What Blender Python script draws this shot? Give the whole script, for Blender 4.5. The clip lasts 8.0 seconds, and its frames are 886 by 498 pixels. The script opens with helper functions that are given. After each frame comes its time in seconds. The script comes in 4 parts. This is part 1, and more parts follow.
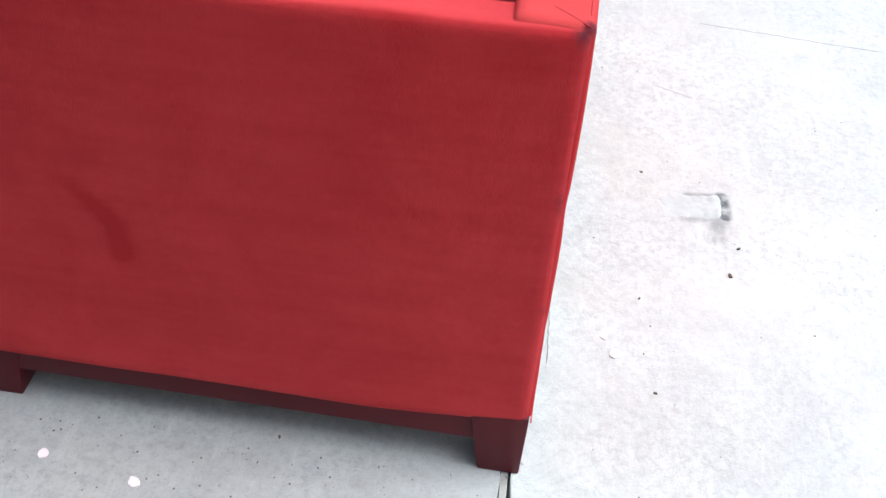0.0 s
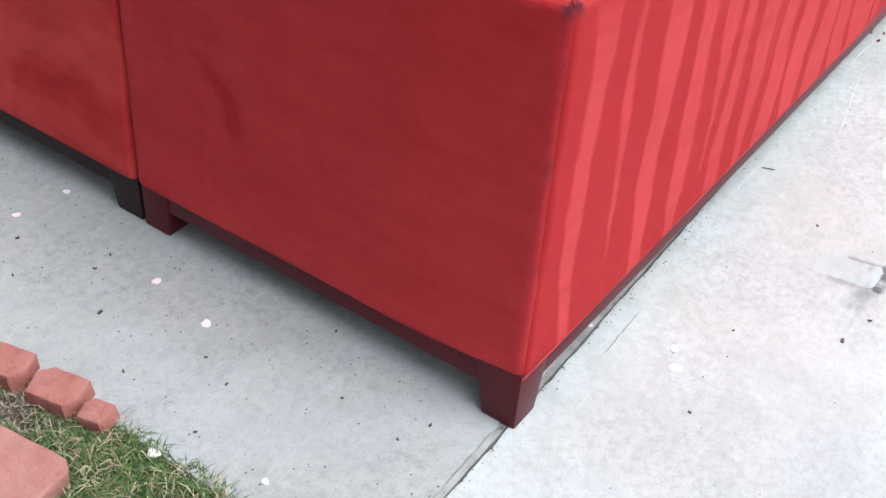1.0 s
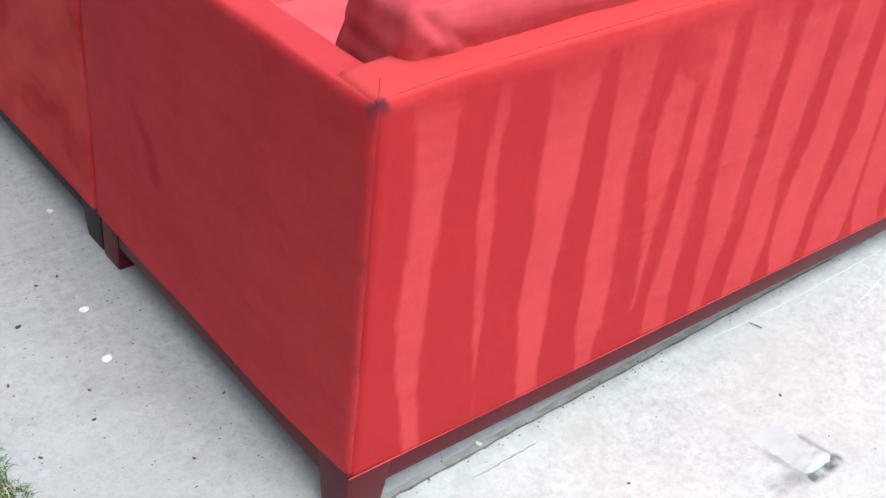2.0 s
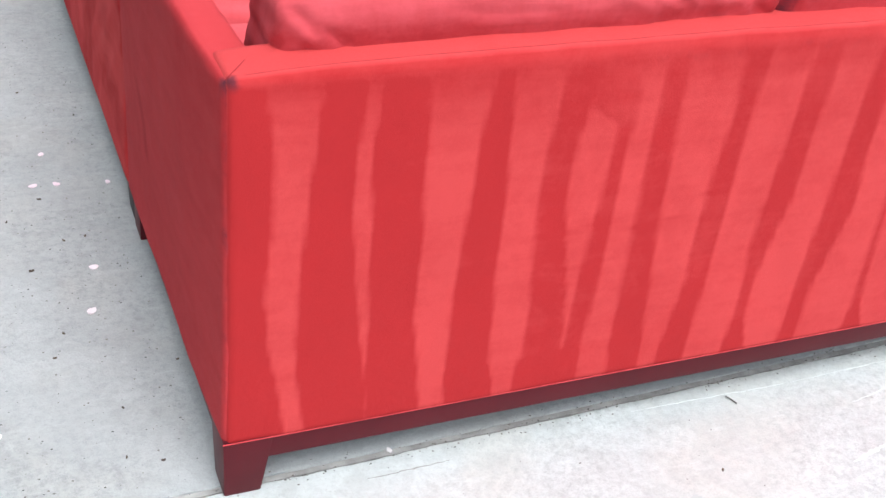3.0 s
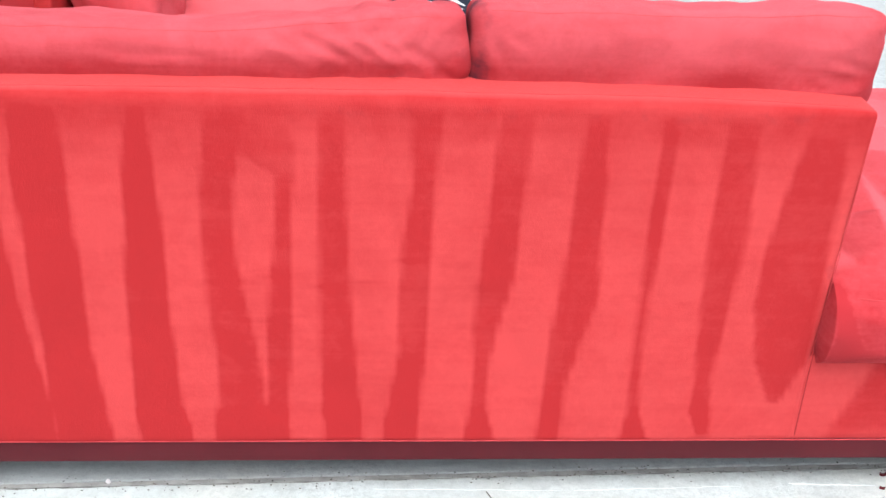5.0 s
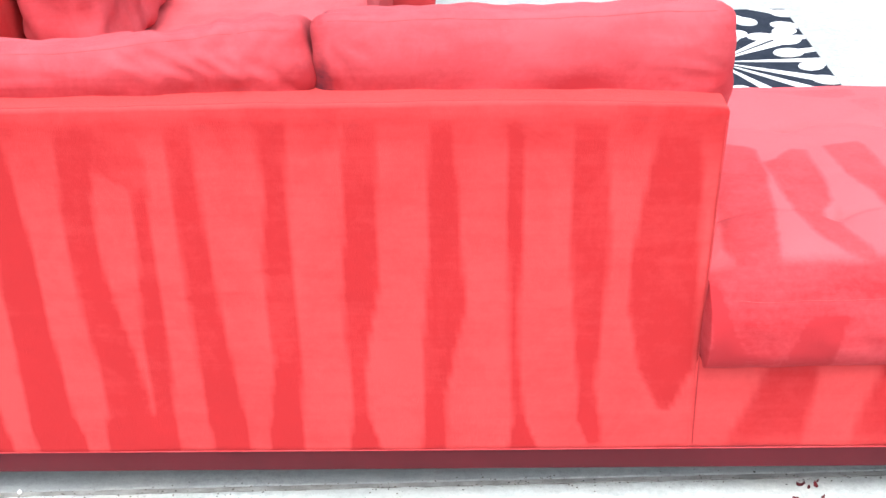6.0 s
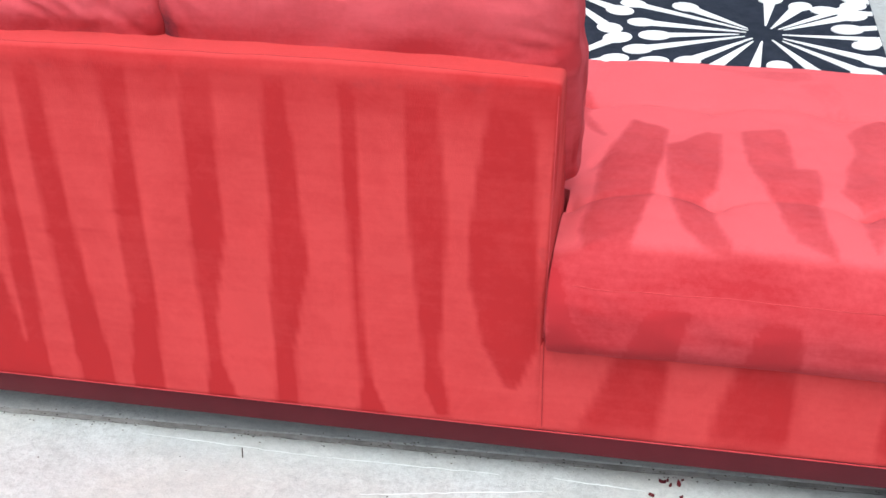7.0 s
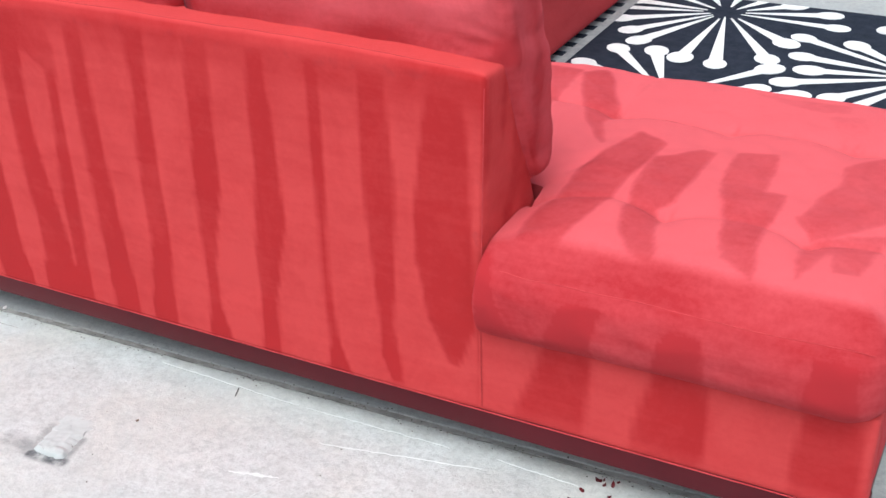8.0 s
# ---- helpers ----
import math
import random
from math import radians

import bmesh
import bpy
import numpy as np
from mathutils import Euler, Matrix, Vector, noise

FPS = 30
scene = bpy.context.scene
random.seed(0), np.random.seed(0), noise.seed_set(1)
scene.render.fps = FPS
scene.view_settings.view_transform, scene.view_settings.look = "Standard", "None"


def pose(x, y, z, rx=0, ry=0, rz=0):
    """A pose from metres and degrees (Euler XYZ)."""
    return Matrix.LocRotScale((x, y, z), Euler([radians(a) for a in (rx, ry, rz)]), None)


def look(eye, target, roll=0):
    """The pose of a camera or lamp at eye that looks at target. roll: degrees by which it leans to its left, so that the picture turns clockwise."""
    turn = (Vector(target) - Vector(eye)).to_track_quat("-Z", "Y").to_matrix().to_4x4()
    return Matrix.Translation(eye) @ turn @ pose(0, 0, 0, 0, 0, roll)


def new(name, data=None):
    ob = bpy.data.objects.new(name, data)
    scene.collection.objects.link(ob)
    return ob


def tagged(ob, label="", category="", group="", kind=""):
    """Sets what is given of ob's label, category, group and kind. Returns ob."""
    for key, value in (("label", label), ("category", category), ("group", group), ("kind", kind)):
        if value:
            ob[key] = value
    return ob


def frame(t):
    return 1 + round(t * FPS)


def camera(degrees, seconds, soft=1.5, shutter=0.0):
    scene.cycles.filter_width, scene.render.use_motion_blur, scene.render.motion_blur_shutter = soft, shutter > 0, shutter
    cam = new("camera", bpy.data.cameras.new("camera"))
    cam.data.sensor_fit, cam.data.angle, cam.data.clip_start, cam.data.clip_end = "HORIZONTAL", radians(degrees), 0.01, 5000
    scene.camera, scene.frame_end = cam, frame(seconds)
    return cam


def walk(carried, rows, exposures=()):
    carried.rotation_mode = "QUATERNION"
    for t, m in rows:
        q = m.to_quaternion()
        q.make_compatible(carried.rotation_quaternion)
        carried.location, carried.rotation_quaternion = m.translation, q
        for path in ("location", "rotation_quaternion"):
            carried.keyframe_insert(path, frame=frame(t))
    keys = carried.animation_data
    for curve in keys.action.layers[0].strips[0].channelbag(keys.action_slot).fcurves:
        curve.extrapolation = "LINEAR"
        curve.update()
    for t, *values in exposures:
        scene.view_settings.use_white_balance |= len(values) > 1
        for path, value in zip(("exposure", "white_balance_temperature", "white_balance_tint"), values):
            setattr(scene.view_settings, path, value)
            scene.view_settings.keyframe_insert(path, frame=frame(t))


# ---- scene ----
cam = camera(40.0, 8.0)
PATH = [
    (0, (-1.278, 0.05, 1.447), (0.283, 0.172, 0.202), 5.4),
    (0.2, (-1.323, -0.104, 1.420), (0.270, 0.205, 0.249), 4.7),
    (0.5, (-1.289, -0.306, 1.428), (0.204, 0.278, 0.231), 4.0),
    (0.8, (-1.297, -0.481, 1.446), (0.096, 0.255, 0.213), 5.6),
    (1, (-1.26, -0.633, 1.483), (0.065, 0.207, 0.242), 4.8),
    (1.2, (-1.186, -0.729, 1.485), (0.100, 0.195, 0.265), 4.9),
    (1.5, (-1.03, -0.844, 1.498), (0.205, 0.151, 0.281), 6.0),
    (1.7, (-0.942, -0.913, 1.504), (0.256, 0.154, 0.309), 6.4),
    (2.8, (-0.455, -1.401, 1.532), (0.319, 0.073, 0.423), 7.7),
    (3, (-0.35, -1.455, 1.52), (0.378, 0.048, 0.418), 7.1),
    (3.5, (-0.03, -1.565, 1.517), (0.563, 0.018, 0.447), 7.2),
    (4, (0.26, -1.705, 1.489), (0.609, -0.024, 0.462), 3.8),
    (4.2, (0.338, -1.75, 1.517), (0.636, -0.074, 0.476), 4.2),
    (5.3, (0.85, -1.758, 1.496), (0.969, -0.005, 0.539), 1.8),
    (5.5, (0.91, -1.741, 1.505), (0.989, 0.01, 0.542), 0.5),
    (5.7, (1.031, -1.745, 1.508), (1.036, 0.01, 0.537), -0.9),
    (6, (1.203, -1.788, 1.489), (1.14, -0.024, 0.547), -1.7),
    (6.2, (1.312, -1.8, 1.488), (1.224, -0.065, 0.511), -1.5),
    (6.5, (1.478, -1.786, 1.499), (1.297, -0.065, 0.494), -1.5),
    (6.7, (1.583, -1.746, 1.482), (1.331, -0.036, 0.474), -1.6),
    (7, (1.759, -1.692, 1.486), (1.408, -0.002, 0.476), -1.2),
    (7.2, (1.871, -1.66, 1.482), (1.463, 0.014, 0.464), -1.5),
    (7.5, (2.035, -1.65, 1.471), (1.493, -0.002, 0.476), -3.2),
    (8, (2.389, -1.654, 1.472), (1.562, -0.107, 0.511), -1.8),
]
STOPS = [(0.0, 0.55), (0.5, 0.42), (1.0, 0.42), (1.5, 0.46), (3.0, 0.53), (4.0, 0.62), (5.5, 0.82), (6.0, 1.05), (6.5, 0.60), (7.0, 0.36), (7.5, 0.20), (8.0, 0.25)]
EXPOSURES = [(t, stops, 5880 if t < 2 else 5930 if t < 5 else 6000, 5) for t, stops in STOPS]
walk(cam, [(t, look(eye, target, roll)) for t, eye, target, roll in PATH], EXPOSURES)

# ---- light ----
SUN_TO = Vector((0.06, -0.62, 1.2)).normalized()
world = bpy.data.worlds.new("overcast_sky")
scene.world = world
world.use_nodes = True
sky_nodes = world.node_tree
sky = sky_nodes.nodes.new("ShaderNodeTexSky")
sky.sky_type, sky.sun_disc = "NISHITA", False
sky.sun_elevation = math.asin(SUN_TO.z)
sky.sun_rotation = math.atan2(SUN_TO.x, SUN_TO.y)
sky.air_density, sky.dust_density = 1.0, 6.0
sky_back = sky_nodes.nodes["Background"]
sky_back.inputs[1].default_value = 0.15
cloud = sky_nodes.nodes.new("ShaderNodeHueSaturation")
cloud.inputs["Saturation"].default_value = 0.5
sky_nodes.links.new(sky.outputs[0], cloud.inputs["Color"])
sky_nodes.links.new(cloud.outputs[0], sky_back.inputs[0])
sun = new("sun", bpy.data.lights.new("sun", "SUN"))
sun.data.energy, sun.data.angle, sun.data.color = 1.15, radians(50), (1.0, 0.99, 0.98)
sun.matrix_world = look(SUN_TO * 20, (0, 0, 0))


# ---- materials ----
class Nodes:
    """A small helper that wires one procedural material."""

    def __init__(self, name, rough=0.8, metal=0.0, spec=0.3):
        self.mat = bpy.data.materials.new(name)
        self.mat.use_nodes = True
        self.tree = self.mat.node_tree
        self.bsdf = self.tree.nodes["Principled BSDF"]
        self.bsdf.inputs["Roughness"].default_value = rough
        self.bsdf.inputs["Metallic"].default_value = metal
        self.bsdf.inputs["Specular IOR Level"].default_value = spec
        self.place = self.tree.nodes.new("ShaderNodeTexCoord").outputs["Object"]

    def link(self, a, b):
        self.tree.links.new(a, b)

    def noise(self, scale, detail=4.0, rough=0.55, stretch=(1, 1, 1), warp=0.0):
        m = self.tree.nodes.new("ShaderNodeMapping")
        m.inputs["Scale"].default_value = stretch
        self.link(self.place, m.inputs["Vector"])
        n = self.tree.nodes.new("ShaderNodeTexNoise")
        n.inputs["Scale"].default_value, n.inputs["Detail"].default_value = scale, detail
        n.inputs["Roughness"].default_value, n.inputs["Distortion"].default_value = rough, warp
        self.link(m.outputs[0], n.inputs["Vector"])
        return n.outputs["Fac"]

    def range(self, value, a, b, c=0.0, d=1.0):
        r = self.tree.nodes.new("ShaderNodeMapRange")
        r.interpolation_type = "SMOOTHSTEP"
        for i, v in enumerate((a, b, c, d)):
            r.inputs[i + 1].default_value = v
        self.link(value, r.inputs[0])
        return r.outputs[0]

    def math(self, op, a, b):
        n = self.tree.nodes.new("ShaderNodeMath")
        n.operation = op
        for i, v in enumerate((a, b)):
            if isinstance(v, (int, float)):
                n.inputs[i].default_value = v
            else:
                self.link(v, n.inputs[i])
        return n.outputs[0]

    def mix(self, fac, a, b):
        n = self.tree.nodes.new("ShaderNodeMix")
        n.data_type = "RGBA"
        if isinstance(fac, (int, float)):
            n.inputs[0].default_value = fac
        else:
            self.link(fac, n.inputs[0])
        for i, v in ((6, a), (7, b)):
            if isinstance(v, tuple):
                n.inputs[i].default_value = (*v, 1)
            else:
                self.link(v, n.inputs[i])
        return n.outputs[2]

    def attribute(self, name):
        a = self.tree.nodes.new("ShaderNodeAttribute")
        a.attribute_name = name
        return a.outputs["Fac"]

    def random(self):
        return self.tree.nodes.new("ShaderNodeObjectInfo").outputs["Random"]

    def island(self):
        return self.tree.nodes.new("ShaderNodeNewGeometry").outputs["Random Per Island"]

    def near_line(self, a, b, r0, r1):
        """1 within r0 metres of a stroke from a to b on the ground, 0 beyond r1."""
        ax, ay, bx, by = *a, *b
        ux, uy = bx - ax, by - ay
        parts = self.tree.nodes.new("ShaderNodeSeparateXYZ")
        self.link(self.place, parts.inputs[0])
        px, py = self.math("SUBTRACT", parts.outputs[0], ax), self.math("SUBTRACT", parts.outputs[1], ay)
        t = self.math("ADD", self.math("MULTIPLY", px, ux / (ux * ux + uy * uy)), self.math("MULTIPLY", py, uy / (ux * ux + uy * uy)))
        t = self.math("MAXIMUM", self.math("MINIMUM", t, 1.0), 0.0)
        dx, dy = self.math("SUBTRACT", px, self.math("MULTIPLY", t, ux)), self.math("SUBTRACT", py, self.math("MULTIPLY", t, uy))
        d = self.math("SQRT", self.math("ADD", self.math("MULTIPLY", dx, dx), self.math("MULTIPLY", dy, dy)), 0.0)
        return self.range(d, r0, r1, 1.0, 0.0)

    def bump(self, height, strength, distance):
        b = self.tree.nodes.new("ShaderNodeBump")
        b.inputs["Strength"].default_value, b.inputs["Distance"].default_value = strength, distance
        self.link(height, b.inputs["Height"])
        self.link(b.outputs[0], self.bsdf.inputs["Normal"])

    def colour(self, c):
        if isinstance(c, tuple):
            self.bsdf.inputs["Base Color"].default_value = (*c, 1)
        else:
            self.link(c, self.bsdf.inputs["Base Color"])
        return self


NAP_LIGHT, NAP_DARK = (0.556, 0.0565, 0.057), (0.402, 0.0205, 0.0228)


def suede(name, light=NAP_LIGHT, dark=NAP_DARK, mottled=0.24, sheen=0.025):
    """Red microfibre: brushed nap that reads lighter or darker by its lie; some masks put shade into it too."""
    n = Nodes(name, 0.92, 0, 0.12)
    lie = n.attribute("nap")
    drift = n.range(n.noise(6.0, 7, 0.68, warp=0.9), 0.36, 0.68, 0.0, mottled)
    fine = n.range(n.noise(75, 5, 0.75), 0.3, 0.72, -0.07, 0.08)
    brushed = n.range(n.noise(7, 5, 0.65, (0.5, 0.5, 5)), 0.3, 0.75, -0.09, 0.13)
    lie = n.math("ADD", n.math("ADD", n.math("ADD", lie, drift), fine), brushed)
    c = n.mix(lie, light, dark)
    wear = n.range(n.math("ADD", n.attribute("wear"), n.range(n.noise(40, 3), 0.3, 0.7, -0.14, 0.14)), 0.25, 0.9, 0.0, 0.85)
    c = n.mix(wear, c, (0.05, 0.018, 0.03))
    n.colour(c)
    n.bsdf.inputs["Sheen Weight"].default_value = sheen
    n.bsdf.inputs["Sheen Roughness"].default_value = 0.7
    n.bsdf.inputs["Sheen Tint"].default_value = (1.0, 0.56, 0.66, 1)
    n.bump(n.math("ADD", n.noise(900, 2, 0.5), n.math("MULTIPLY", n.noise(24, 5, 0.62), 2.5)), 0.35, 0.003)
    return n.mat


def plain(name, a, b, scale, rough=0.85, spec=0.3, bump=0.2, deep=0.002, grain=None):
    n = Nodes(name, rough, 0, spec)
    big = n.range(n.noise(scale, 5, 0.6), 0.3, 0.7)
    n.colour(n.mix(big, a, b))
    n.bump(n.noise(grain or scale * 8, 4, 0.6), bump, deep)
    return n.mat


def varied(name, a, b, rough=0.85, island=False, spec=0.2):
    n = Nodes(name, rough, 0, spec)
    pick = n.island() if island else n.random()
    c = n.mix(pick, a, b)
    c = n.mix(n.range(n.noise(35, 4), 0.4, 0.75, 0, 0.35), c, tuple(v * 0.55 for v in a))
    n.colour(c)
    n.bump(n.noise(120, 4, 0.6), 0.35, 0.002)
    return n.mat


def concrete(name, pale, grey, stained=False):
    n = Nodes(name, 0.9, 0, 0.25)
    cloud = n.range(n.noise(1.6, 6, 0.62, warp=0.4), 0.3, 0.72)
    c = n.mix(cloud, pale, grey)
    warm = n.range(n.noise(3.1, 4, 0.6, warp=0.5), 0.45, 0.7, 0, 0.55)
    c = n.mix(warm, c, (pale[0] * 0.97, pale[1] * 0.915, pale[2] * 0.86))
    blotch = n.range(n.noise(13, 7, 0.7, warp=0.6), 0.44, 0.68, 0, 0.42)
    c = n.mix(blotch, c, (grey[0] * 0.86, grey[1] * 0.845, grey[2] * 0.83))
    bloom = n.range(n.noise(7.5, 6, 0.7, warp=0.8), 0.55, 0.72, 0, 0.4)
    c = n.mix(bloom, c, tuple(min(0.9, v * 1.12) for v in pale))
    mottle = n.math("MULTIPLY", n.range(n.noise(55, 9, 0.85), 0.42, 0.66, 0, 0.85), n.range(n.noise(2.3, 5, 0.6, warp=0.6), 0.38, 0.66, 0.42, 1.0))
    c = n.mix(mottle, c, tuple(v * 0.72 for v in grey))
    trowel = n.range(n.noise(9, 6, 0.65, (1, 5, 1), 0.2), 0.52, 0.78, 0, 0.3)
    c = n.mix(trowel, c, tuple(min(0.9, v * 1.2) for v in pale))
    sand = n.range(n.noise(210, 3, 0.7), 0.52, 0.70, 0, 0.35)
    c = n.mix(sand, c, (grey[0] * 0.80, grey[1] * 0.74, grey[2] * 0.70))
    pits = n.range(n.noise(120, 5, 0.7), 0.60, 0.74, 0, 0.5)
    c = n.mix(pits, c, tuple(v * 0.45 for v in grey))
    if stained:
        ragged = n.range(n.noise(26, 5, 0.65), 0.28, 0.58, 0.25, 1.0)
        soot = n.near_line((0.768, -0.357), (0.842, -0.352), 0.006, 0.020)
        soot = n.math("MAXIMUM", soot, n.math("MULTIPLY", n.near_line((0.843, -0.348), (0.832, -0.280), 0.001, 0.013), 0.5))
        soot = n.math("MAXIMUM", soot, n.math("MULTIPLY", n.near_line((0.752, -0.345), (0.695, -0.335), 0.004, 0.034), 0.5))
        soot = n.math("MAXIMUM", soot, n.math("MULTIPLY", n.near_line((0.759, -0.350), (0.744, -0.270), 0.001, 0.018), 0.4))
        soot = n.math("MULTIPLY", soot, ragged)
        c = n.mix(n.math("MULTIPLY", soot, 0.9), c, (0.07, 0.075, 0.085))
    n.colour(c)
    relief = n.math("ADD", n.math("MULTIPLY", n.noise(30, 6, 0.65), 2.5), n.noise(220, 3, 0.6))
    n.bump(relief, 0.32, 0.004)
    return n.mat


RED = suede("red_microfibre")
# Unbrushed arm cloth; the arm's cool shade is also put into this colour.
RED_SHADED = suede("red_microfibre_unbrushed_shaded", (0.525, 0.043, 0.048), (0.362, 0.0145, 0.0185), mottled=0.24, sheen=0.045)
# Same cloth on the seats: pink skylight on their tops is put into the colour.
RED_SKYLIT = suede("red_cushion_microfibre_skylit", (0.672, 0.104, 0.119), (0.378, 0.023, 0.029), mottled=0.16, sheen=0.035)
SEAM = plain("dark_red_stitching", (0.33, 0.030, 0.036), (0.24, 0.020, 0.025), 60, 0.9, 0.1)
# Same cloth on the loose cushions, with skylight pink put into its colour.
RED_LOOSE = suede("red_loose_cushion_skylit", (0.60, 0.089, 0.106), (0.37, 0.026, 0.033), mottled=0.3, sheen=0.05)
PIPING = plain("red_piping", (0.55, 0.066, 0.074), (0.45, 0.045, 0.052), 40, 0.9, 0.15)
UNDERSIDE = plain("grey_dust_cover", (0.16, 0.16, 0.16), (0.22, 0.22, 0.22), 30, 0.95)
WOOD = plain("dark_cherry_wood", (0.078, 0.0075, 0.0125), (0.098, 0.0095, 0.0155), 5, 0.42, 0.2, 0.1, 0.001, 60)
# Base wood of the side section, with the shadow on it put into the colour.
WOOD_SHADED = plain("dark_wood_shaded", (0.018, 0.010, 0.012), (0.032, 0.016, 0.019), 9, 0.5, 0.22, 0.1, 0.001, 60)
SLAB = concrete("driveway_concrete", (0.68, 0.706, 0.698), (0.56, 0.582, 0.575), True)
SLAB_FAR = concrete("walk_concrete", (0.448, 0.461, 0.456), (0.350, 0.360, 0.357))
FILLER = plain("joint_filler", (0.27, 0.26, 0.245), (0.44, 0.43, 0.41), 16, 0.95, 0.1, 0.6, 0.004)
MORTAR = plain("pale_mortar", (0.54, 0.562, 0.555), (0.47, 0.49, 0.483), 14, 0.9, 0.2, 0.25, 0.002)
CHALK = plain("chalky_scratch", (0.73, 0.75, 0.74), (0.64, 0.66, 0.65), 60, 0.95)
SOIL = plain("lawn_soil", (0.085, 0.06, 0.04), (0.15, 0.115, 0.075), 18, 0.95, 0.1, 0.8, 0.01)
EARTH = plain("far_ground", (0.10, 0.11, 0.07), (0.17, 0.16, 0.11), 0.7, 0.95, 0.1, 0.5, 0.02)
STUCCO = plain("beige_stucco", (0.36, 0.32, 0.27), (0.42, 0.38, 0.33), 3, 0.95, 0.1, 0.4, 0.003, 90)
GRASS = varied("grass_blade", (0.028, 0.068, 0.020), (0.19, 0.275, 0.10), 0.8, True)
STRAW = varied("dry_straw", (0.20, 0.145, 0.085), (0.56, 0.47, 0.33), 0.85, True)
BRICK = plain("red_edging_brick", (0.46, 0.205, 0.175), (0.37, 0.135, 0.112), 26, 0.95, 0.15, 0.8, 0.004, 160)
PAVER = plain("red_paver", (0.37, 0.155, 0.13), (0.45, 0.22, 0.19), 22, 0.95, 0.15, 0.8, 0.004, 140)
PETAL = varied("pink_white_petal", (0.90, 0.74, 0.80), (0.92, 0.89, 0.88), 0.6)
BIT = varied("dry_leaf_bit", (0.06, 0.05, 0.042), (0.20, 0.145, 0.10), 0.85)
BIT_PALE = varied("pale_leaf_litter", (0.10, 0.075, 0.055), (0.42, 0.36, 0.29), 0.9, True)
WINE = varied("dark_red_leaf_bit", (0.055, 0.008, 0.012), (0.16, 0.02, 0.025), 0.7)
RUG_DARK = plain("navy_black_pile", (0.020, 0.025, 0.038), (0.032, 0.038, 0.056), 20, 0.95, 0.1, 0.7, 0.004, 500)
RUG_WHITE = plain("ivory_pile", (0.80, 0.80, 0.78), (0.87, 0.87, 0.85), 25, 0.95, 0.1, 0.7, 0.004, 500)
RUG_EDGE = plain("grey_rug_binding", (0.30, 0.31, 0.31), (0.40, 0.41, 0.41), 60, 0.95, 0.1, 0.6, 0.002)


# ---- mesh helpers ----
def link_mesh(name, me, material, parent=None, label=""):
    me.materials.append(material)
    ob = new(name, me)
    if parent is not None:
        ob.parent = parent
    return tagged(ob, label)


def part(name, bm, material, parent, label=""):
    me = bpy.data.meshes.new(name)
    bm.to_mesh(me)
    bm.free()
    for p in me.polygons:
        p.use_smooth = True
    me.set_sharp_from_angle(angle=radians(40))
    return link_mesh(name, me, material, parent, label)


def base(name, label, category, group="", kind=""):
    return tagged(new(name), label, category, group, kind)


def block(lo, hi, bevel=0.004, segments=2, taper=None):
    """A bevelled box; taper moves its bottom corners: (x0, x1, y0, y1) inwards."""
    bm = bmesh.new()
    bmesh.ops.create_cube(bm, size=1)
    for v in bm.verts:
        for i in range(3):
            v.co[i] = hi[i] if v.co[i] > 0 else lo[i]
    if taper:
        for v in bm.verts:
            if v.co.z < (lo[2] + hi[2]) / 2:
                v.co.x += taper[0] if v.co.x < (lo[0] + hi[0]) / 2 else -taper[1]
                v.co.y += taper[2] if v.co.y < (lo[1] + hi[1]) / 2 else -taper[3]
    if bevel:
        bmesh.ops.bevel(bm, geom=bm.edges[:], offset=bevel, segments=segments, affect="EDGES", profile=0.6)
    return bm


def prism(outline, z0, z1, bevel=0.0):
    """An upright solid over a flat outline of (x, y)."""
    bm = bmesh.new()
    low = bm.faces.new([bm.verts.new((x, y, z0)) for x, y in outline])
    up = bmesh.ops.extrude_face_region(bm, geom=[low])
    bmesh.ops.translate(bm, vec=(0, 0, z1 - z0), verts=[v for v in up["geom"] if isinstance(v, bmesh.types.BMVert)])
    bmesh.ops.recalc_face_normals(bm, faces=bm.faces[:])
    if bevel:
        rim = [e for e in bm.edges if all(v.co.z > (z0 + z1) / 2 for v in e.verts)]
        bmesh.ops.bevel(bm, geom=rim, offset=bevel, segments=2, affect="EDGES", profile=0.5)
    return bm


def tube(points, radius, sides=6):
    bm = bmesh.new()
    pts = [Vector(p) for p in points]
    rings = []
    for i, p in enumerate(pts):
        d = (pts[min(i + 1, len(pts) - 1)] - pts[max(i - 1, 0)]).normalized()
        side = d.cross(Vector((0, 0, 1)))
        side = Vector((1, 0, 0)) if side.length < 0.1 else side.normalized()
        up = side.cross(d)
        rings.append([bm.verts.new(p + radius * (math.cos(a) * side + math.sin(a) * up)) for a in (2 * math.pi * k / sides for k in range(sides))])
    for a, b in zip(rings, rings[1:]):
        for k in range(sides):
            bm.faces.new((a[k], a[(k + 1) % sides], b[(k + 1) % sides], b[k]))
    bm.faces.new(rings[0][::-1]), bm.faces.new(rings[-1])
    return bm


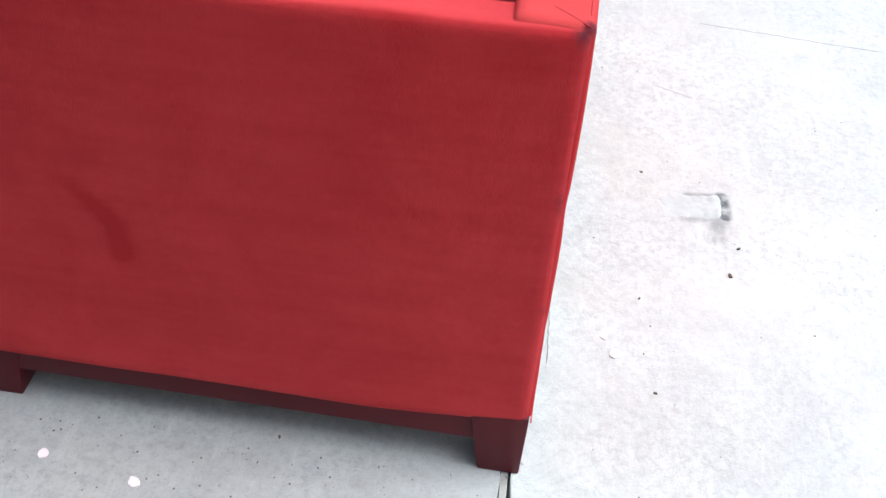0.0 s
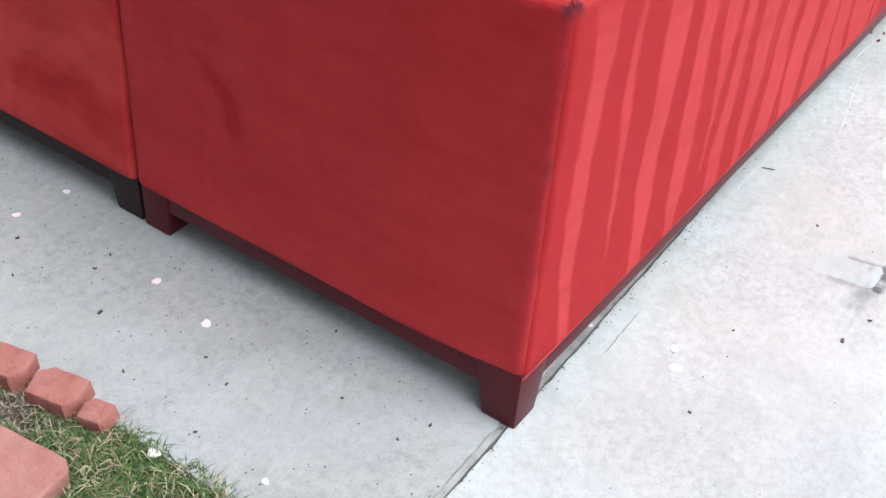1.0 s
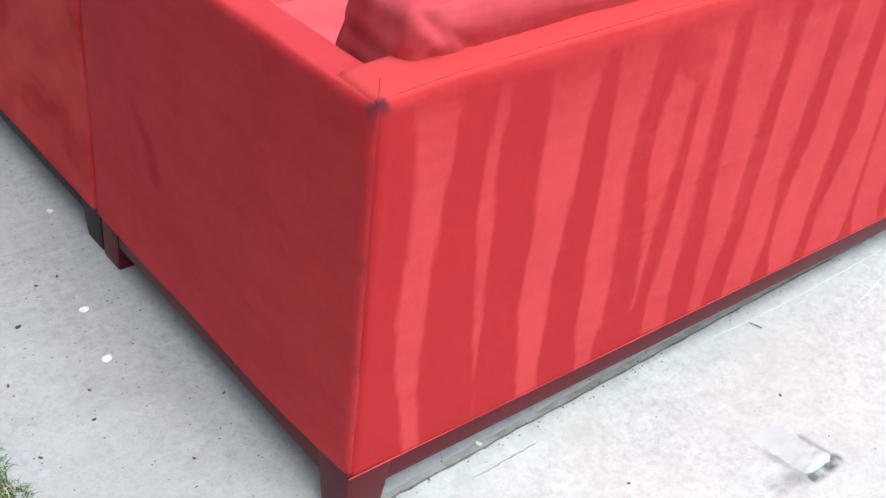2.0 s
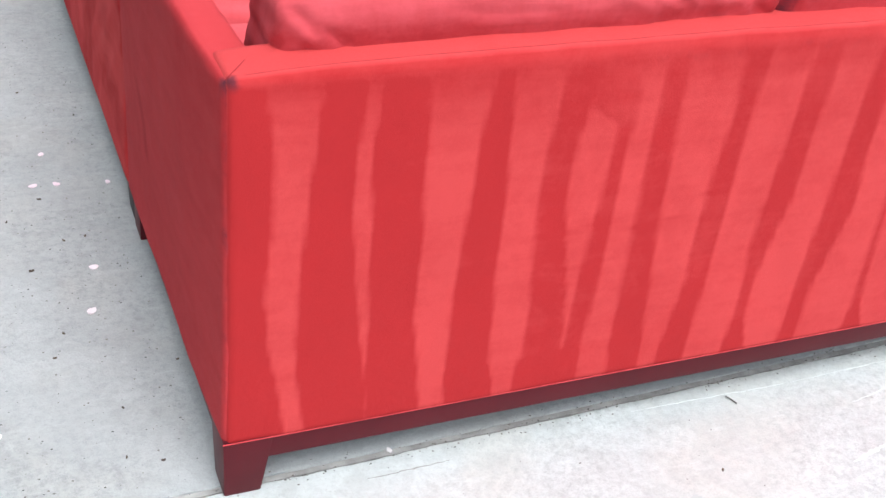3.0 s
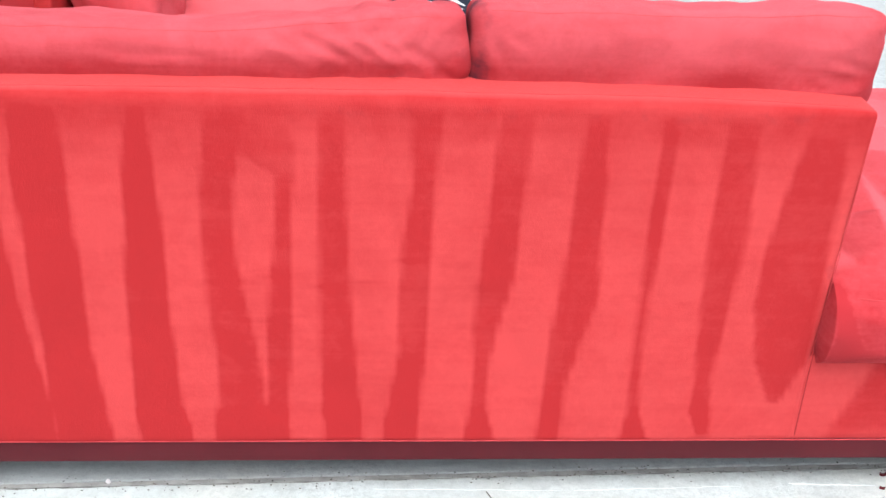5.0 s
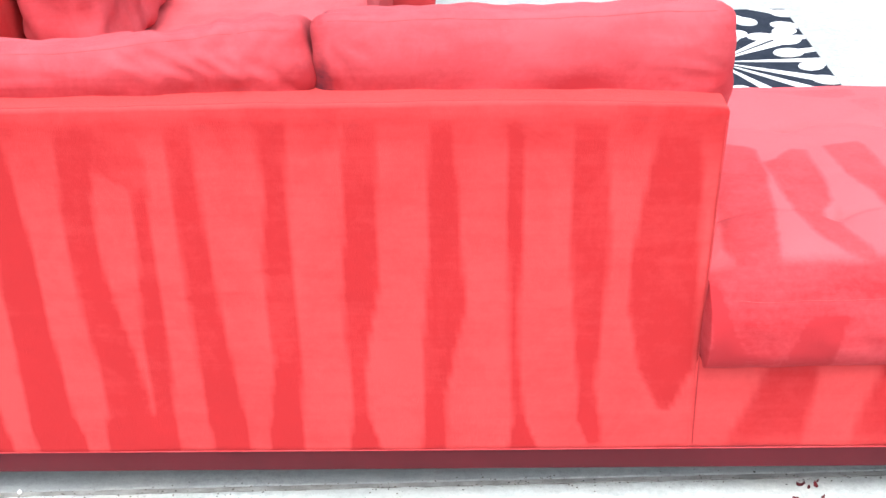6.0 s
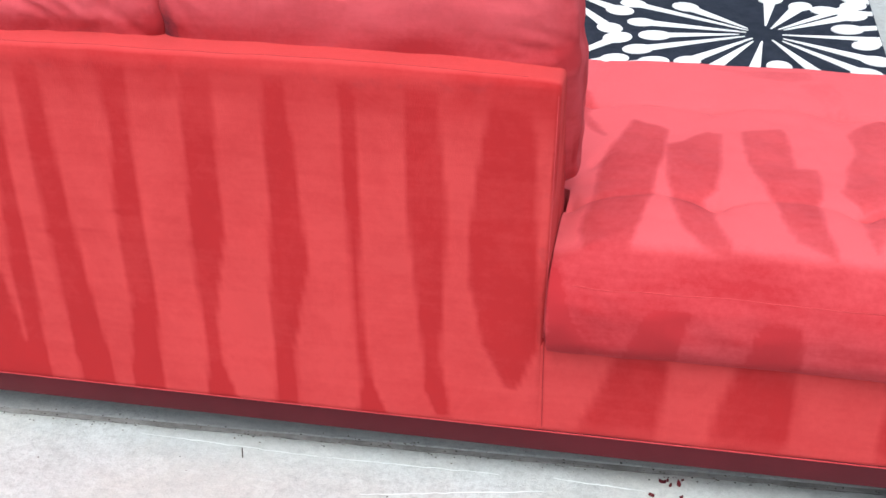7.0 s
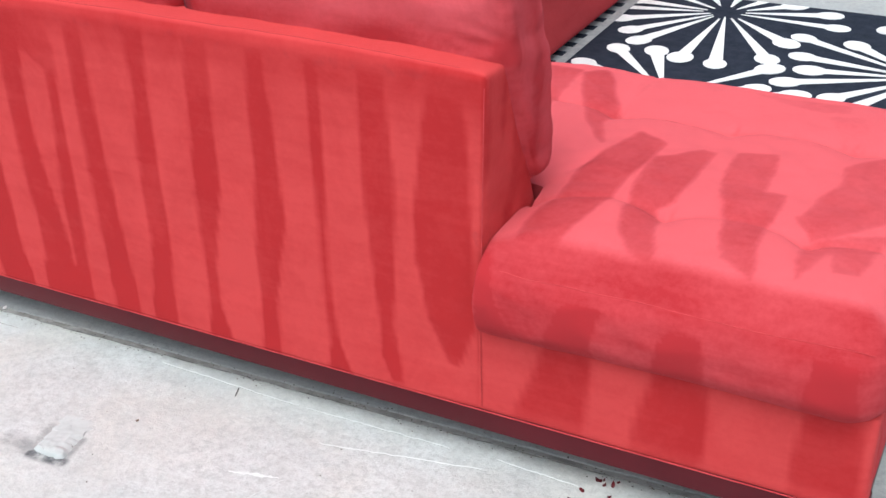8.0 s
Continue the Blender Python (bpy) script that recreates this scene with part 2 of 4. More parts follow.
def soft_box(name, lo, hi, r, cell, material, parent=None, label="", warp=None, nap=None, wear=None):
    """A padded box with rounded edges on a fine grid. warp moves its points; nap and wear give the lie of the pile,
    rubbed places and some painted shade.
    """
    lo, hi = np.array(lo, float), np.array(hi, float)
    mid, half = (lo + hi) / 2, (hi - lo) / 2
    counts = [max(3, int(round(2 * h / cell))) for h in half]
    index, verts, faces = {}, [], []
    for axis in range(3):
        u, v = (axis + 1) % 3, (axis + 2) % 3
        for sign in (-1, 1):
            grid = np.empty((counts[u] + 1, counts[v] + 1), int)
            for i in range(counts[u] + 1):
                for j in range(counts[v] + 1):
                    key = [0, 0, 0]
                    key[axis], key[u], key[v] = (0 if sign < 0 else counts[axis]), i, j
                    key = tuple(key)
                    if key not in index:
                        index[key] = len(verts)
                        verts.append([-half[k] + 2 * half[k] * key[k] / counts[k] for k in range(3)])
                    grid[i, j] = index[key]
            for i in range(counts[u]):
                for j in range(counts[v]):
                    q = (grid[i, j], grid[i + 1, j], grid[i + 1, j + 1], grid[i, j + 1])
                    faces.append(q if sign > 0 else q[::-1])
    p = np.array(verts)
    inner = np.clip(p, -half + r, half - r)
    d = p - inner
    size = np.linalg.norm(d, axis=1)[:, None]
    normal = d / np.maximum(size, 1e-9)
    p = inner + normal * r + mid
    if warp is not None:
        p = warp(p, normal)
    me = bpy.data.meshes.new(name)
    me.from_pydata(p.tolist(), [], faces)
    for title, f in (("nap", nap), ("wear", wear)):
        a = me.attributes.new(title, "FLOAT", "POINT")
        a.data.foreach_set("value", f(p, normal).astype(np.float32) if f is not None else np.zeros(len(p), np.float32))
    me.polygons.foreach_set("use_smooth", [True] * len(me.polygons))
    return link_mesh(name, me, material, parent, label)


def along(warp, points, normal, radius=0.0018, sides=5, lift=0.0):
    """A seam that follows padded cloth: points on the box before padding, and the cloth's normal there."""
    p = np.array(points, float)
    n = np.tile(np.array(normal, float) / np.linalg.norm(normal), (len(p), 1))
    return tube([tuple(q) for q in warp(p, n) + n * lift], radius, sides)


def waves(p, scale, seed):
    """Smooth noise at each point, -1 to 1."""
    s = Vector((seed * 7.3, seed * 3.1, seed * 5.7))
    return np.array([noise.noise(Vector(q) * scale + s) for q in p])


def soft_step(x, edge, width):
    t = np.clip((x - edge) / width + 0.5, 0, 1)
    return t * t * (3 - 2 * t)


def band(p, z, left, right, blur=0.009):
    """A brushed stripe: its left and right edge at each height z."""
    order = np.argsort(z)
    z, left, right = (np.array(a, float)[order] for a in (z, left, right))
    a, b = np.interp(p[:, 2], z, left), np.interp(p[:, 2], z, right)
    inside = soft_step(p[:, 0], a, blur) * (1 - soft_step(p[:, 0], b, blur))
    return inside * soft_step(p[:, 2], z[0] - 0.004, 0.012) * (1 - soft_step(p[:, 2], z[-1], 0.035))


# ---- ground ----
JOINT = lambda x: 0.014 + 0.028 * x
LAWN_X = -0.395
far_earth = part("ground", prism([(-900, -900), (900, -900), (900, 900), (-900, 900)], -0.4, -0.12), EARTH, None)
tagged(far_earth, "bare earth and grass beyond the driveway", "ground", kind="structure")
crumble = random.Random(17)


def worn_edge(x0, x1, shift, steps=150):
    """A slab's broken edge along the joint."""
    inner = [(x0 + (x1 - x0) * i / steps) for i in range(steps + 1)]
    return [(x, JOINT(x) + shift + crumble.uniform(-0.0016, 0.0016) + 0.002 * noise.noise(Vector((x * 9, shift * 50, 0)))) for x in inner]


near_slab = part("driveway", prism([(-7, -9), (10, -9), (10, JOINT(10) - 0.003)] + worn_edge(-0.6, 2.7, -0.003)[::-1] + [(-7, JOINT(-7) - 0.003)], -0.12, 0.0, 0.003), SLAB, None)
tagged(near_slab, "pale trowelled concrete driveway slab, scuffed and pitted", "driveway", kind="structure")
far_slab = part("pavement", prism([(LAWN_X, JOINT(LAWN_X) + 0.014)] + worn_edge(-0.36, 2.7, 0.014) + [(10, JOINT(10) + 0.014), (10, 14), (-9, 14), (-9, 1.15), (LAWN_X, 1.15)], -0.12, 0.0, 0.003), SLAB_FAR, None)
tagged(far_slab, "pale grey concrete slab under the sofa", "pavement", kind="structure")
joint = part("joint", prism([(LAWN_X, JOINT(LAWN_X) + 0.0015), (10, JOINT(10) + 0.0015), (10, JOINT(10) + 0.0128), (LAWN_X, JOINT(LAWN_X) + 0.0128)], -0.12, -0.0028), FILLER, None)
tagged(joint, "dirty sunken joint between two concrete slabs", "joint", kind="structure")


def scratch(points, width):
    bm = bmesh.new()
    rows = []
    for i, (x, y) in enumerate(points):
        w = width * (0.3 + 0.7 * math.sin(math.pi * (i + 0.5) / len(points))) * random.uniform(0.5, 1.2)
        rows.append((bm.verts.new((x, y - w / 2, 0.0006)), bm.verts.new((x, y + w / 2, 0.0006)), bm.verts.new((x, y, 0.0014))))
    for a, b in zip(rows, rows[1:]):
        bm.faces.new((a[0], b[0], b[2], a[2])), bm.faces.new((a[2], b[2], b[1], a[1])), bm.faces.new((a[1], b[1], b[0], a[0]))
    return bm


def wander(a, b, steps, amount):
    return [(a[0] + (b[0] - a[0]) * i / steps + random.uniform(-amount, amount), a[1] + (b[1] - a[1]) * i / steps + random.uniform(-amount, amount)) for i in range(steps + 1)]


for a, b, w in (((0.80, 0.007), (1.16, -0.002), 0.0015), ((1.18, -0.002), (1.50, 0.008), 0.0015), ((1.60, 0.014), (1.768, 0.008), 0.004), ((1.265, -0.089), (1.587, -0.024), 0.0045), ((1.151, -0.235), (1.251, -0.211), 0.010), ((1.262, -0.212), (1.224, -0.30), 0.004)):
    part("scratch", scratch(wander(a, b, 24, 0.0015), w), CHALK, near_slab, "pale chalky scrape")


part("crack", scratch(wander((0.252, -0.027), (0.41, -0.022), 20, 0.0012), 0.003), FILLER, near_slab, "thin dark scored line")
part("crack", scratch(wander((1.606, -0.33), (1.577, -0.78), 30, 0.002), 0.004), FILLER, near_slab, "thin dark hairline crack")


def mortar_lump():
    bm = bmesh.new()
    nx, ny = 14, 30
    rows = []
    for j in range(ny + 1):
        t = j / ny
        cx, cy = 0.802 - 0.022 * t, -0.349 + 0.120 * t
        row = []
        for i in range(nx + 1):
            s = 2 * i / nx - 1
            half = 0.039 * (1 - 0.1 * t) * (1 - 0.35 * (max(0, 0.10 - t) / 0.10) ** 2)
            h = 0.0105 * (1 - s ** 6) * (1 - t) ** 1.3 * min(1, (t / 0.05) ** 0.5)
            wobble = (0.003 + 0.012 * t * t) * noise.noise(Vector((s * 3, t * 9, 4)))
            row.append(bm.verts.new((cx + s * half + wobble, cy + wobble, 0.0004 + max(0, h * (1 + 0.5 * noise.noise(Vector((s * 4, t * 10, 1))))))))
        rows.append(row)
    for a, b in zip(rows, rows[1:]):
        for i in range(nx):
            bm.faces.new((a[i], a[i + 1], b[i + 1], b[i]))
    edge = [rows[0][i] for i in range(nx + 1)] + [r[-1] for r in rows[1:]] + rows[-1][-2::-1] + [r[0] for r in rows[-2:0:-1]]
    skirt = [bm.verts.new((v.co.x, v.co.y, -0.002)) for v in edge]
    for i in range(len(edge)):
        k = (i + 1) % len(edge)
        bm.faces.new((edge[k], edge[i], skirt[i], skirt[k]))
    bm.faces.new(skirt[::-1])
    return bm


tagged(part("mortar_lump", mortar_lump(), MORTAR, None), "pale hardened mortar smear on the sooty driveway", "mortar lump")

# Unseen wall, added to keep western sky light off the arm.
wall = part("shade_wall_west", block((-3.15, -2.2, -0.12), (-2.95, 7.0, 3.1), 0.01), STUCCO, None)
tagged(wall, "unseen plain beige stucco wall, added to shade the sofa arm", "wall", kind="structure")

# ---- lawn, bricks ----
lawn = part("lawn", prism([(-2.952, 0.01), (LAWN_X - 0.002, 0.01), (LAWN_X - 0.002, 1.148), (-2.952, 1.148)], -0.12, -0.012), SOIL, None)
tagged(lawn, "brown soil of a worn lawn edge", "lawn", kind="structure")


def blades(count, x0, x1, y0, y1, tall, width, lean, seed, keep=None):
    rng = random.Random(seed)
    verts, faces = [], []
    while len(faces) < count * 2:
        x, y = rng.uniform(x0, x1), rng.uniform(y0, y1)
        if noise.noise(Vector((x * 11, y * 11, seed))) < rng.uniform(-0.75, 0.15) or (keep and not keep(x, y)):
            continue
        h, w, a, b = tall * rng.uniform(0.4, 1.0), width * rng.uniform(0.6, 1.1), rng.uniform(0, 6.283), rng.uniform(0.2, 1.0) * lean
        ux, uy = math.cos(a), math.sin(a)
        px, py = -uy * w, ux * w
        z = -0.014
        k = len(verts)
        verts += [(x - px, y - py, z), (x + px, y + py, z), (x + ux * b * h * 0.35 + px * 0.8, y + uy * b * h * 0.35 + py * 0.8, z + h * 0.6), (x + ux * b * h * 0.35 - px * 0.8, y + uy * b * h * 0.35 - py * 0.8, z + h * 0.6), (x + ux * b * h, y + uy * b * h, z + h * (1.0 - 0.35 * b))]
        faces += [(k, k + 1, k + 2, k + 3), (k + 3, k + 2, k + 4)]
    me = bpy.data.meshes.new("grass")
    me.from_pydata(verts, [], faces)
    return me


def off_pavers(x, y):
    bare = math.hypot((x + 0.466) / 0.045, (y - 0.665) / 0.075)
    if bare < 1.0 + 0.8 * noise.noise(Vector((x * 60, y * 60, 2))):
        return False
    return not (-0.424 < x < -0.36 and 0.525 < y < 0.90) and not (abs(x + 0.634) < 0.115 and abs(y - 0.575) < 0.11)


tagged(link_mesh("grass", blades(80000, -1.15, LAWN_X + 0.014, 0.03, 1.1, 0.030, 0.0012, 1.5, 3, off_pavers), GRASS), "short green turf at the edge of the concrete", "grass", kind="stuff")
tagged(link_mesh("dry_grass", blades(10000, -1.15, LAWN_X + 0.008, 0.03, 1.1, 0.036, 0.0014, 2.6, 5, off_pavers), STRAW), "dry straw-coloured grass stems in the turf", "dry grass", kind="stuff")
tagged(link_mesh("leaf_litter", blades(420, -0.525, -0.43, 0.585, 0.745, 0.016, 0.0026, 2.3, 21), BIT_PALE), "dead brown leaf litter on bare soil beside the bricks", "leaf litter", kind="stuff")


tagged(link_mesh("grass", blades(60000, -2.93, -1.15, 0.03, 1.12, 0.034, 0.0014, 1.4, 13), GRASS), "short green turf between the concrete and the added wall", "grass", kind="stuff")


def edging_brick(x, y, turn, length, deep, seed, tilt=3):
    """A cut block with flat chamfered faces: length along the edge, deep across it."""
    half, d = length / 2, deep / 2
    out = [(-half * 0.80, -d), (half * 0.72, -d), (half, -d * 0.35), (half * 0.86, d), (-half * 0.55, d), (-half, d * 0.30)]
    bm = prism(out, -0.03, 0.028, 0.004)
    bmesh.ops.triangulate(bm, faces=[f for f in bm.faces if len(f.verts) > 4])
    bmesh.ops.subdivide_edges(bm, edges=bm.edges[:], cuts=3, use_grid_fill=True)
    bm.normal_update()
    for v in bm.verts:
        q = v.co + Vector((seed * 3.7, seed, 0))
        v.co += v.normal * 0.0022 * (noise.noise(q * 30) + 0.7 * noise.noise(q * 90))
    ob = part("edging_brick", bm, BRICK, None)
    ob.matrix_world = pose(x, y, 0, tilt, -5, turn)
    return tagged(ob, "weathered red edging brick with chamfered faces beside the turf", "brick", "lawn edging")


edging_brick(-0.421, 0.748, -82, 0.104, 0.064, 1)
edging_brick(-0.407, 0.631, -82, 0.106, 0.066, 2, 5)
edging_brick(-0.404, 0.541, -78, 0.056, 0.044, 3, 8)
edging_brick(-0.425, 0.858, -88, 0.116, 0.072, 4)
bm = prism([(-0.115, -0.10), (-0.095, -0.112), (0.098, -0.112), (0.115, -0.094), (0.118, 0.10), (0.10, 0.112), (-0.10, 0.112), (-0.118, 0.095)], -0.03, 0.034, 0.004)
bmesh.ops.triangulate(bm, faces=[f for f in bm.faces if len(f.verts) > 4])
bmesh.ops.subdivide_edges(bm, edges=bm.edges[:], cuts=4, use_grid_fill=True)
bm.normal_update()
for v in bm.verts:
    v.co += v.normal * 0.003 * (noise.noise(v.co * 24) + 0.6 * noise.noise(v.co * 80))
stone = part("paver", bm, PAVER, None)
stone.matrix_world = pose(-0.634, 0.575, 0, 2, 1, 8)
tagged(stone, "pinkish red concrete paver set in the turf", "paver")


# ---- sofa along the joint ----
BACK_X, END_X, TOP, LOW = 1.58, 2.265, 0.779, 0.117
sofa = base("sectional_sofa", "red microfibre sectional sofa with brushed stripes on a dark wooden base", "sofa")

LEVELS = (0.77, 0.64, 0.53, 0.42, 0.31, 0.20, 0.125)
STRIPES = [
    (LEVELS, (-0.1, -0.1, -0.1, -0.1, -0.1, -0.1, -0.1), (0.062, 0.071, 0.072, 0.062, 0.071, 0.093, 0.102)),
    (LEVELS, (0.140, 0.133, 0.124, 0.117, 0.115, 0.125, 0.138), (0.207, 0.197, 0.196, 0.206, 0.222, 0.238, 0.246)),
    (LEVELS, (0.233, 0.221, 0.228, 0.232, 0.239, 0.239, 0.246), (0.301, 0.307, 0.311, 0.314, 0.318, 0.333, 0.340)),
    (LEVELS, (0.407, 0.391, 0.388, 0.384, 0.381, 0.383, 0.390), (0.435, 0.443, 0.450, 0.453, 0.457, 0.465, 0.479)),
    (LEVELS, (0.523, 0.514, 0.512, 0.516, 0.527, 0.530, 0.518), (0.590, 0.566, 0.562, 0.578, 0.599, 0.606, 0.606)),
    ((0.66, 0.58, 0.42, 0.30, 0.20), (0.634, 0.631, 0.617, 0.613, 0.610), (0.662, 0.655, 0.656, 0.653, 0.645)),
    ((0.765, 0.74, 0.70, 0.66), (0.53, 0.53, 0.56, 0.62), (0.64, 0.655, 0.662, 0.66)),
    ((0.205, 0.16, 0.125), (0.524, 0.521, 0.518), (0.645, 0.647, 0.648)),
    (LEVELS, (0.698, 0.700, 0.702, 0.703, 0.704, 0.709, 0.713), (0.743, 0.744, 0.748, 0.755, 0.763, 0.773, 0.779)),
    (LEVELS, (0.845, 0.850, 0.838, 0.835, 0.838, 0.824, 0.816), (0.896, 0.888, 0.887, 0.886, 0.885, 0.878, 0.874)),
    ((0.77, 0.58, 0.47, 0.36, 0.27, 0.19, 0.125), (0.986, 0.977, 0.969, 0.965, 0.971, 0.969, 0.960), (1.039, 1.032, 1.029, 1.008, 0.996, 0.999, 1.019)),
    ((0.77, 0.68, 0.52, 0.42, 0.34, 0.24, 0.125), (1.124, 1.119, 1.115, 1.107, 1.100, 1.099, 1.093), (1.164, 1.163, 1.170, 1.177, 1.155, 1.137, 1.135)),
    ((0.77, 0.68, 0.52, 0.42, 0.30, 0.19, 0.125), (1.245, 1.245, 1.248, 1.250, 1.250, 1.257, 1.248), (1.272, 1.273, 1.270, 1.265, 1.266, 1.277, 1.299)),
    ((0.77, 0.58, 0.47, 0.36, 0.26, 0.19, 0.14), (1.353, 1.349, 1.354, 1.361, 1.369, 1.372, 1.389), (1.403, 1.416, 1.413, 1.406, 1.399, 1.409, 1.410)),
    ((0.74, 0.63, 0.53, 0.42, 0.30, 0.21), (1.487, 1.467, 1.455, 1.452, 1.473, 1.512), (1.552, 1.562, 1.562, 1.567, 1.568, 1.535)),
]


CREASE_SHADES = ((0.60, 0.462, 0.09), (0.74, 0.452, 0.07), (0.63, 0.385, 0.07), (0.86, 0.50, 0.06), (0.58, 0.345, 0.05))


def back_nap_shade(p, n):
    ragged = p.copy()
    ragged[:, 0] += 0.002 * waves(p, 20, 2) + 0.0007 * waves(p, 70, 3)
    m = np.zeros(len(p))
    for k, (z, left, right) in enumerate(STRIPES):
        m = np.maximum(m, band(ragged, z, left, right) * (1.06 if k < 4 else 0.55 if k == 6 else 0.83))
    m = m * (1 + 0.3 * (1 - soft_step(p[:, 2], 0.198, 0.012)) * (p[:, 0] > 0.38))
    rise = p[:, 2] - 0.018 * np.sqrt(np.sin(math.pi * (p[:, 0] / BACK_X).clip(0, 1)))
    m = np.maximum(m, (0.5 + 0.25 * waves(p * [1, 1, 2], 6, 48)) * soft_step(rise, 0.715, 0.06))
    m += 0.40 * soft_step(p[:, 2], 0.675, 0.17) * (0.75 + 0.5 * waves(p, 8, 17)) * (1 - m)
    # Hem shadow, put into the nap as a faint band along the bottom.
    m += 0.10 * (1 - soft_step(p[:, 2], 0.200, 0.014)) * (p[:, 0] > 0.38)
    # Creases are only dark lines: their shade is painted on flat cloth.
    for cx, cz, half in CREASE_SHADES:
        line = p[:, 2] - cz - 0.010 * np.sin((p[:, 0] - cx) * 11)
        m += 0.30 * np.exp(-(line / 0.004) ** 2) * np.exp(-((p[:, 0] - cx) / half) ** 4)
    m += 0.16 * (waves(p * [1, 1, 0.35], 11, 18) + 0.6 * waves(p, 30, 19))
    face = soft_step(-n[:, 1], 0.35, 0.5)
    end = soft_step(n[:, 0], 0.5, 0.5)
    side = 0.08 + 0.5 * soft_step(waves(p * [1, 2.4, 0.5], 9, 46), 0.05, 0.25) + 0.2 * waves(p, 20, 47)
    return m * face + side * end - 0.15 * (1 - face - end).clip(0, 1)


def back_wear(p, n):
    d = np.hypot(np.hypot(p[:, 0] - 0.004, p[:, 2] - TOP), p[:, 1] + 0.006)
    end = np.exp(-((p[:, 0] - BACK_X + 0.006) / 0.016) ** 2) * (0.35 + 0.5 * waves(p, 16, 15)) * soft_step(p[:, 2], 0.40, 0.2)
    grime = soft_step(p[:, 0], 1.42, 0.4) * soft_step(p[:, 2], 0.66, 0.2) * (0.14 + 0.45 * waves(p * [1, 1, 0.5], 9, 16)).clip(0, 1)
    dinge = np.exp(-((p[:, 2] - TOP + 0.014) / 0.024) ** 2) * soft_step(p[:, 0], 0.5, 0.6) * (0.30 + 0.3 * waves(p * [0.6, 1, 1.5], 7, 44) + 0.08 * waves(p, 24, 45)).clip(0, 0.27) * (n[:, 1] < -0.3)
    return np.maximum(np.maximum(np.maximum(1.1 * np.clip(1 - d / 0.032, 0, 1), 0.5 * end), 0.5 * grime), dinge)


def back_warp(p, n):
    p = p.copy()
    k = np.abs(n[:, 1])
    p[:, 1] += k * (0.0022 * waves(p, 5, 1) + 0.0007 * waves(p, 18, 4))
    p[:, 2] += n[:, 2].clip(0) * (0.004 * waves(p * [1, 0, 0], 3, 6) + 0.002 * waves(p, 12, 7) + 0.018 * np.sqrt(np.sin(math.pi * (p[:, 0] / BACK_X).clip(0, 1))))
    p[:, 0] += 0.015 * ((p[:, 2] - 0.32) / 0.45).clip(0, 1) * ((p[:, 0] - 1.1) / 0.48).clip(0, 1)
    if p[:, 2].max() > 0.5:
        p[:, 1] += ((p[:, 1] + 0.006) / 0.101).clip(0, 1) * 0.45 * (0.755 - p[:, 2]).clip(0, 0.34)
    return p


back = soft_box("backrest", (0.004, -0.006, LOW), (BACK_X, 0.095, TOP), 0.009, 0.0085, RED, sofa, "striped red microfibre back panel", back_warp, back_nap_shade, back_wear)


def arm_nap_shade(p, n):
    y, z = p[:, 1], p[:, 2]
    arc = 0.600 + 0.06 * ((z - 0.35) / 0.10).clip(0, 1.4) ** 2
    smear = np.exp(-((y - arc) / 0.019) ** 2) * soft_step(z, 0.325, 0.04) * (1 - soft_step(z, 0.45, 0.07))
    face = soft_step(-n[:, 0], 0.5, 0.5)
    # Darker upwards, lighter low down: ground bounce put into the nap.
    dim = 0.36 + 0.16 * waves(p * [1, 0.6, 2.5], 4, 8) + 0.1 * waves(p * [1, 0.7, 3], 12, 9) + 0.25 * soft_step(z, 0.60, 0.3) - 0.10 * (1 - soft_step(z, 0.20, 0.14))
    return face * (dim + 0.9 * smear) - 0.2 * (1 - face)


def arm_wear_shade(p, n):
    edge = np.clip(1 - np.hypot(np.hypot(p[:, 0], p[:, 1]) - 0.004, (p[:, 2] - TOP) * 0.6) / 0.034, 0, 1)
    rub = np.clip(1 - (p[:, 1] - 0.002) / 0.02, 0, 1) * (p[:, 0] < 0.03) * (0.30 + 0.4 * waves(p, 14, 5).clip(0, 1))
    # Shadowed rim below the top edge, drawn through the wear mask.
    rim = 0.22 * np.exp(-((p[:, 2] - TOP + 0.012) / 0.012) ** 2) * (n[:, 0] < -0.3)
    return np.maximum(np.maximum(edge, rub), rim)


def arm_warp(p, n):
    p = p.copy()
    p[:, 0] += np.abs(n[:, 0]) * (0.004 * waves(p * [1, 1, 0.5], 4, 11) + 0.0012 * waves(p, 16, 12))
    p[:, 2] += n[:, 2].clip(0) * 0.004 * waves(p, 5, 13)
    p[:, 0] -= 0.019 * np.sin(math.pi * (p[:, 1] / 0.868).clip(0, 1)) ** 0.8 * ((p[:, 2] - 0.15) / 0.6).clip(0, 1) ** 1.3
    p[:, 2] += 0.018 * (1 - p[:, 1] / 0.26).clip(0, 1) ** 1.5 * (1 - (p[:, 2] - 0.103) / 0.15).clip(0, 1)
    return p


arm = soft_box("armrest", (0.0, -0.002, 0.098), (0.072, 0.868, TOP - 0.003), 0.013, 0.011, RED_SHADED, sofa, "plain red arm panel with a dark curved smear", arm_warp, arm_nap_shade, arm_wear_shade)

part("seam", tube([(0.003 + 0.016 * i + 0.004 * math.sin(0.78 * i), 0.001 + 0.0225 * i, TOP + 0.0012 + 0.0035 * math.sin(0.6 * i)) for i in range(5)], 0.0009), SEAM, arm)
part("seam", along(back_warp, [(0.03 + i * 0.03, 0.004, TOP) for i in range(51)], (0, 0, 1), 0.0008, lift=-0.0002), SEAM, back)
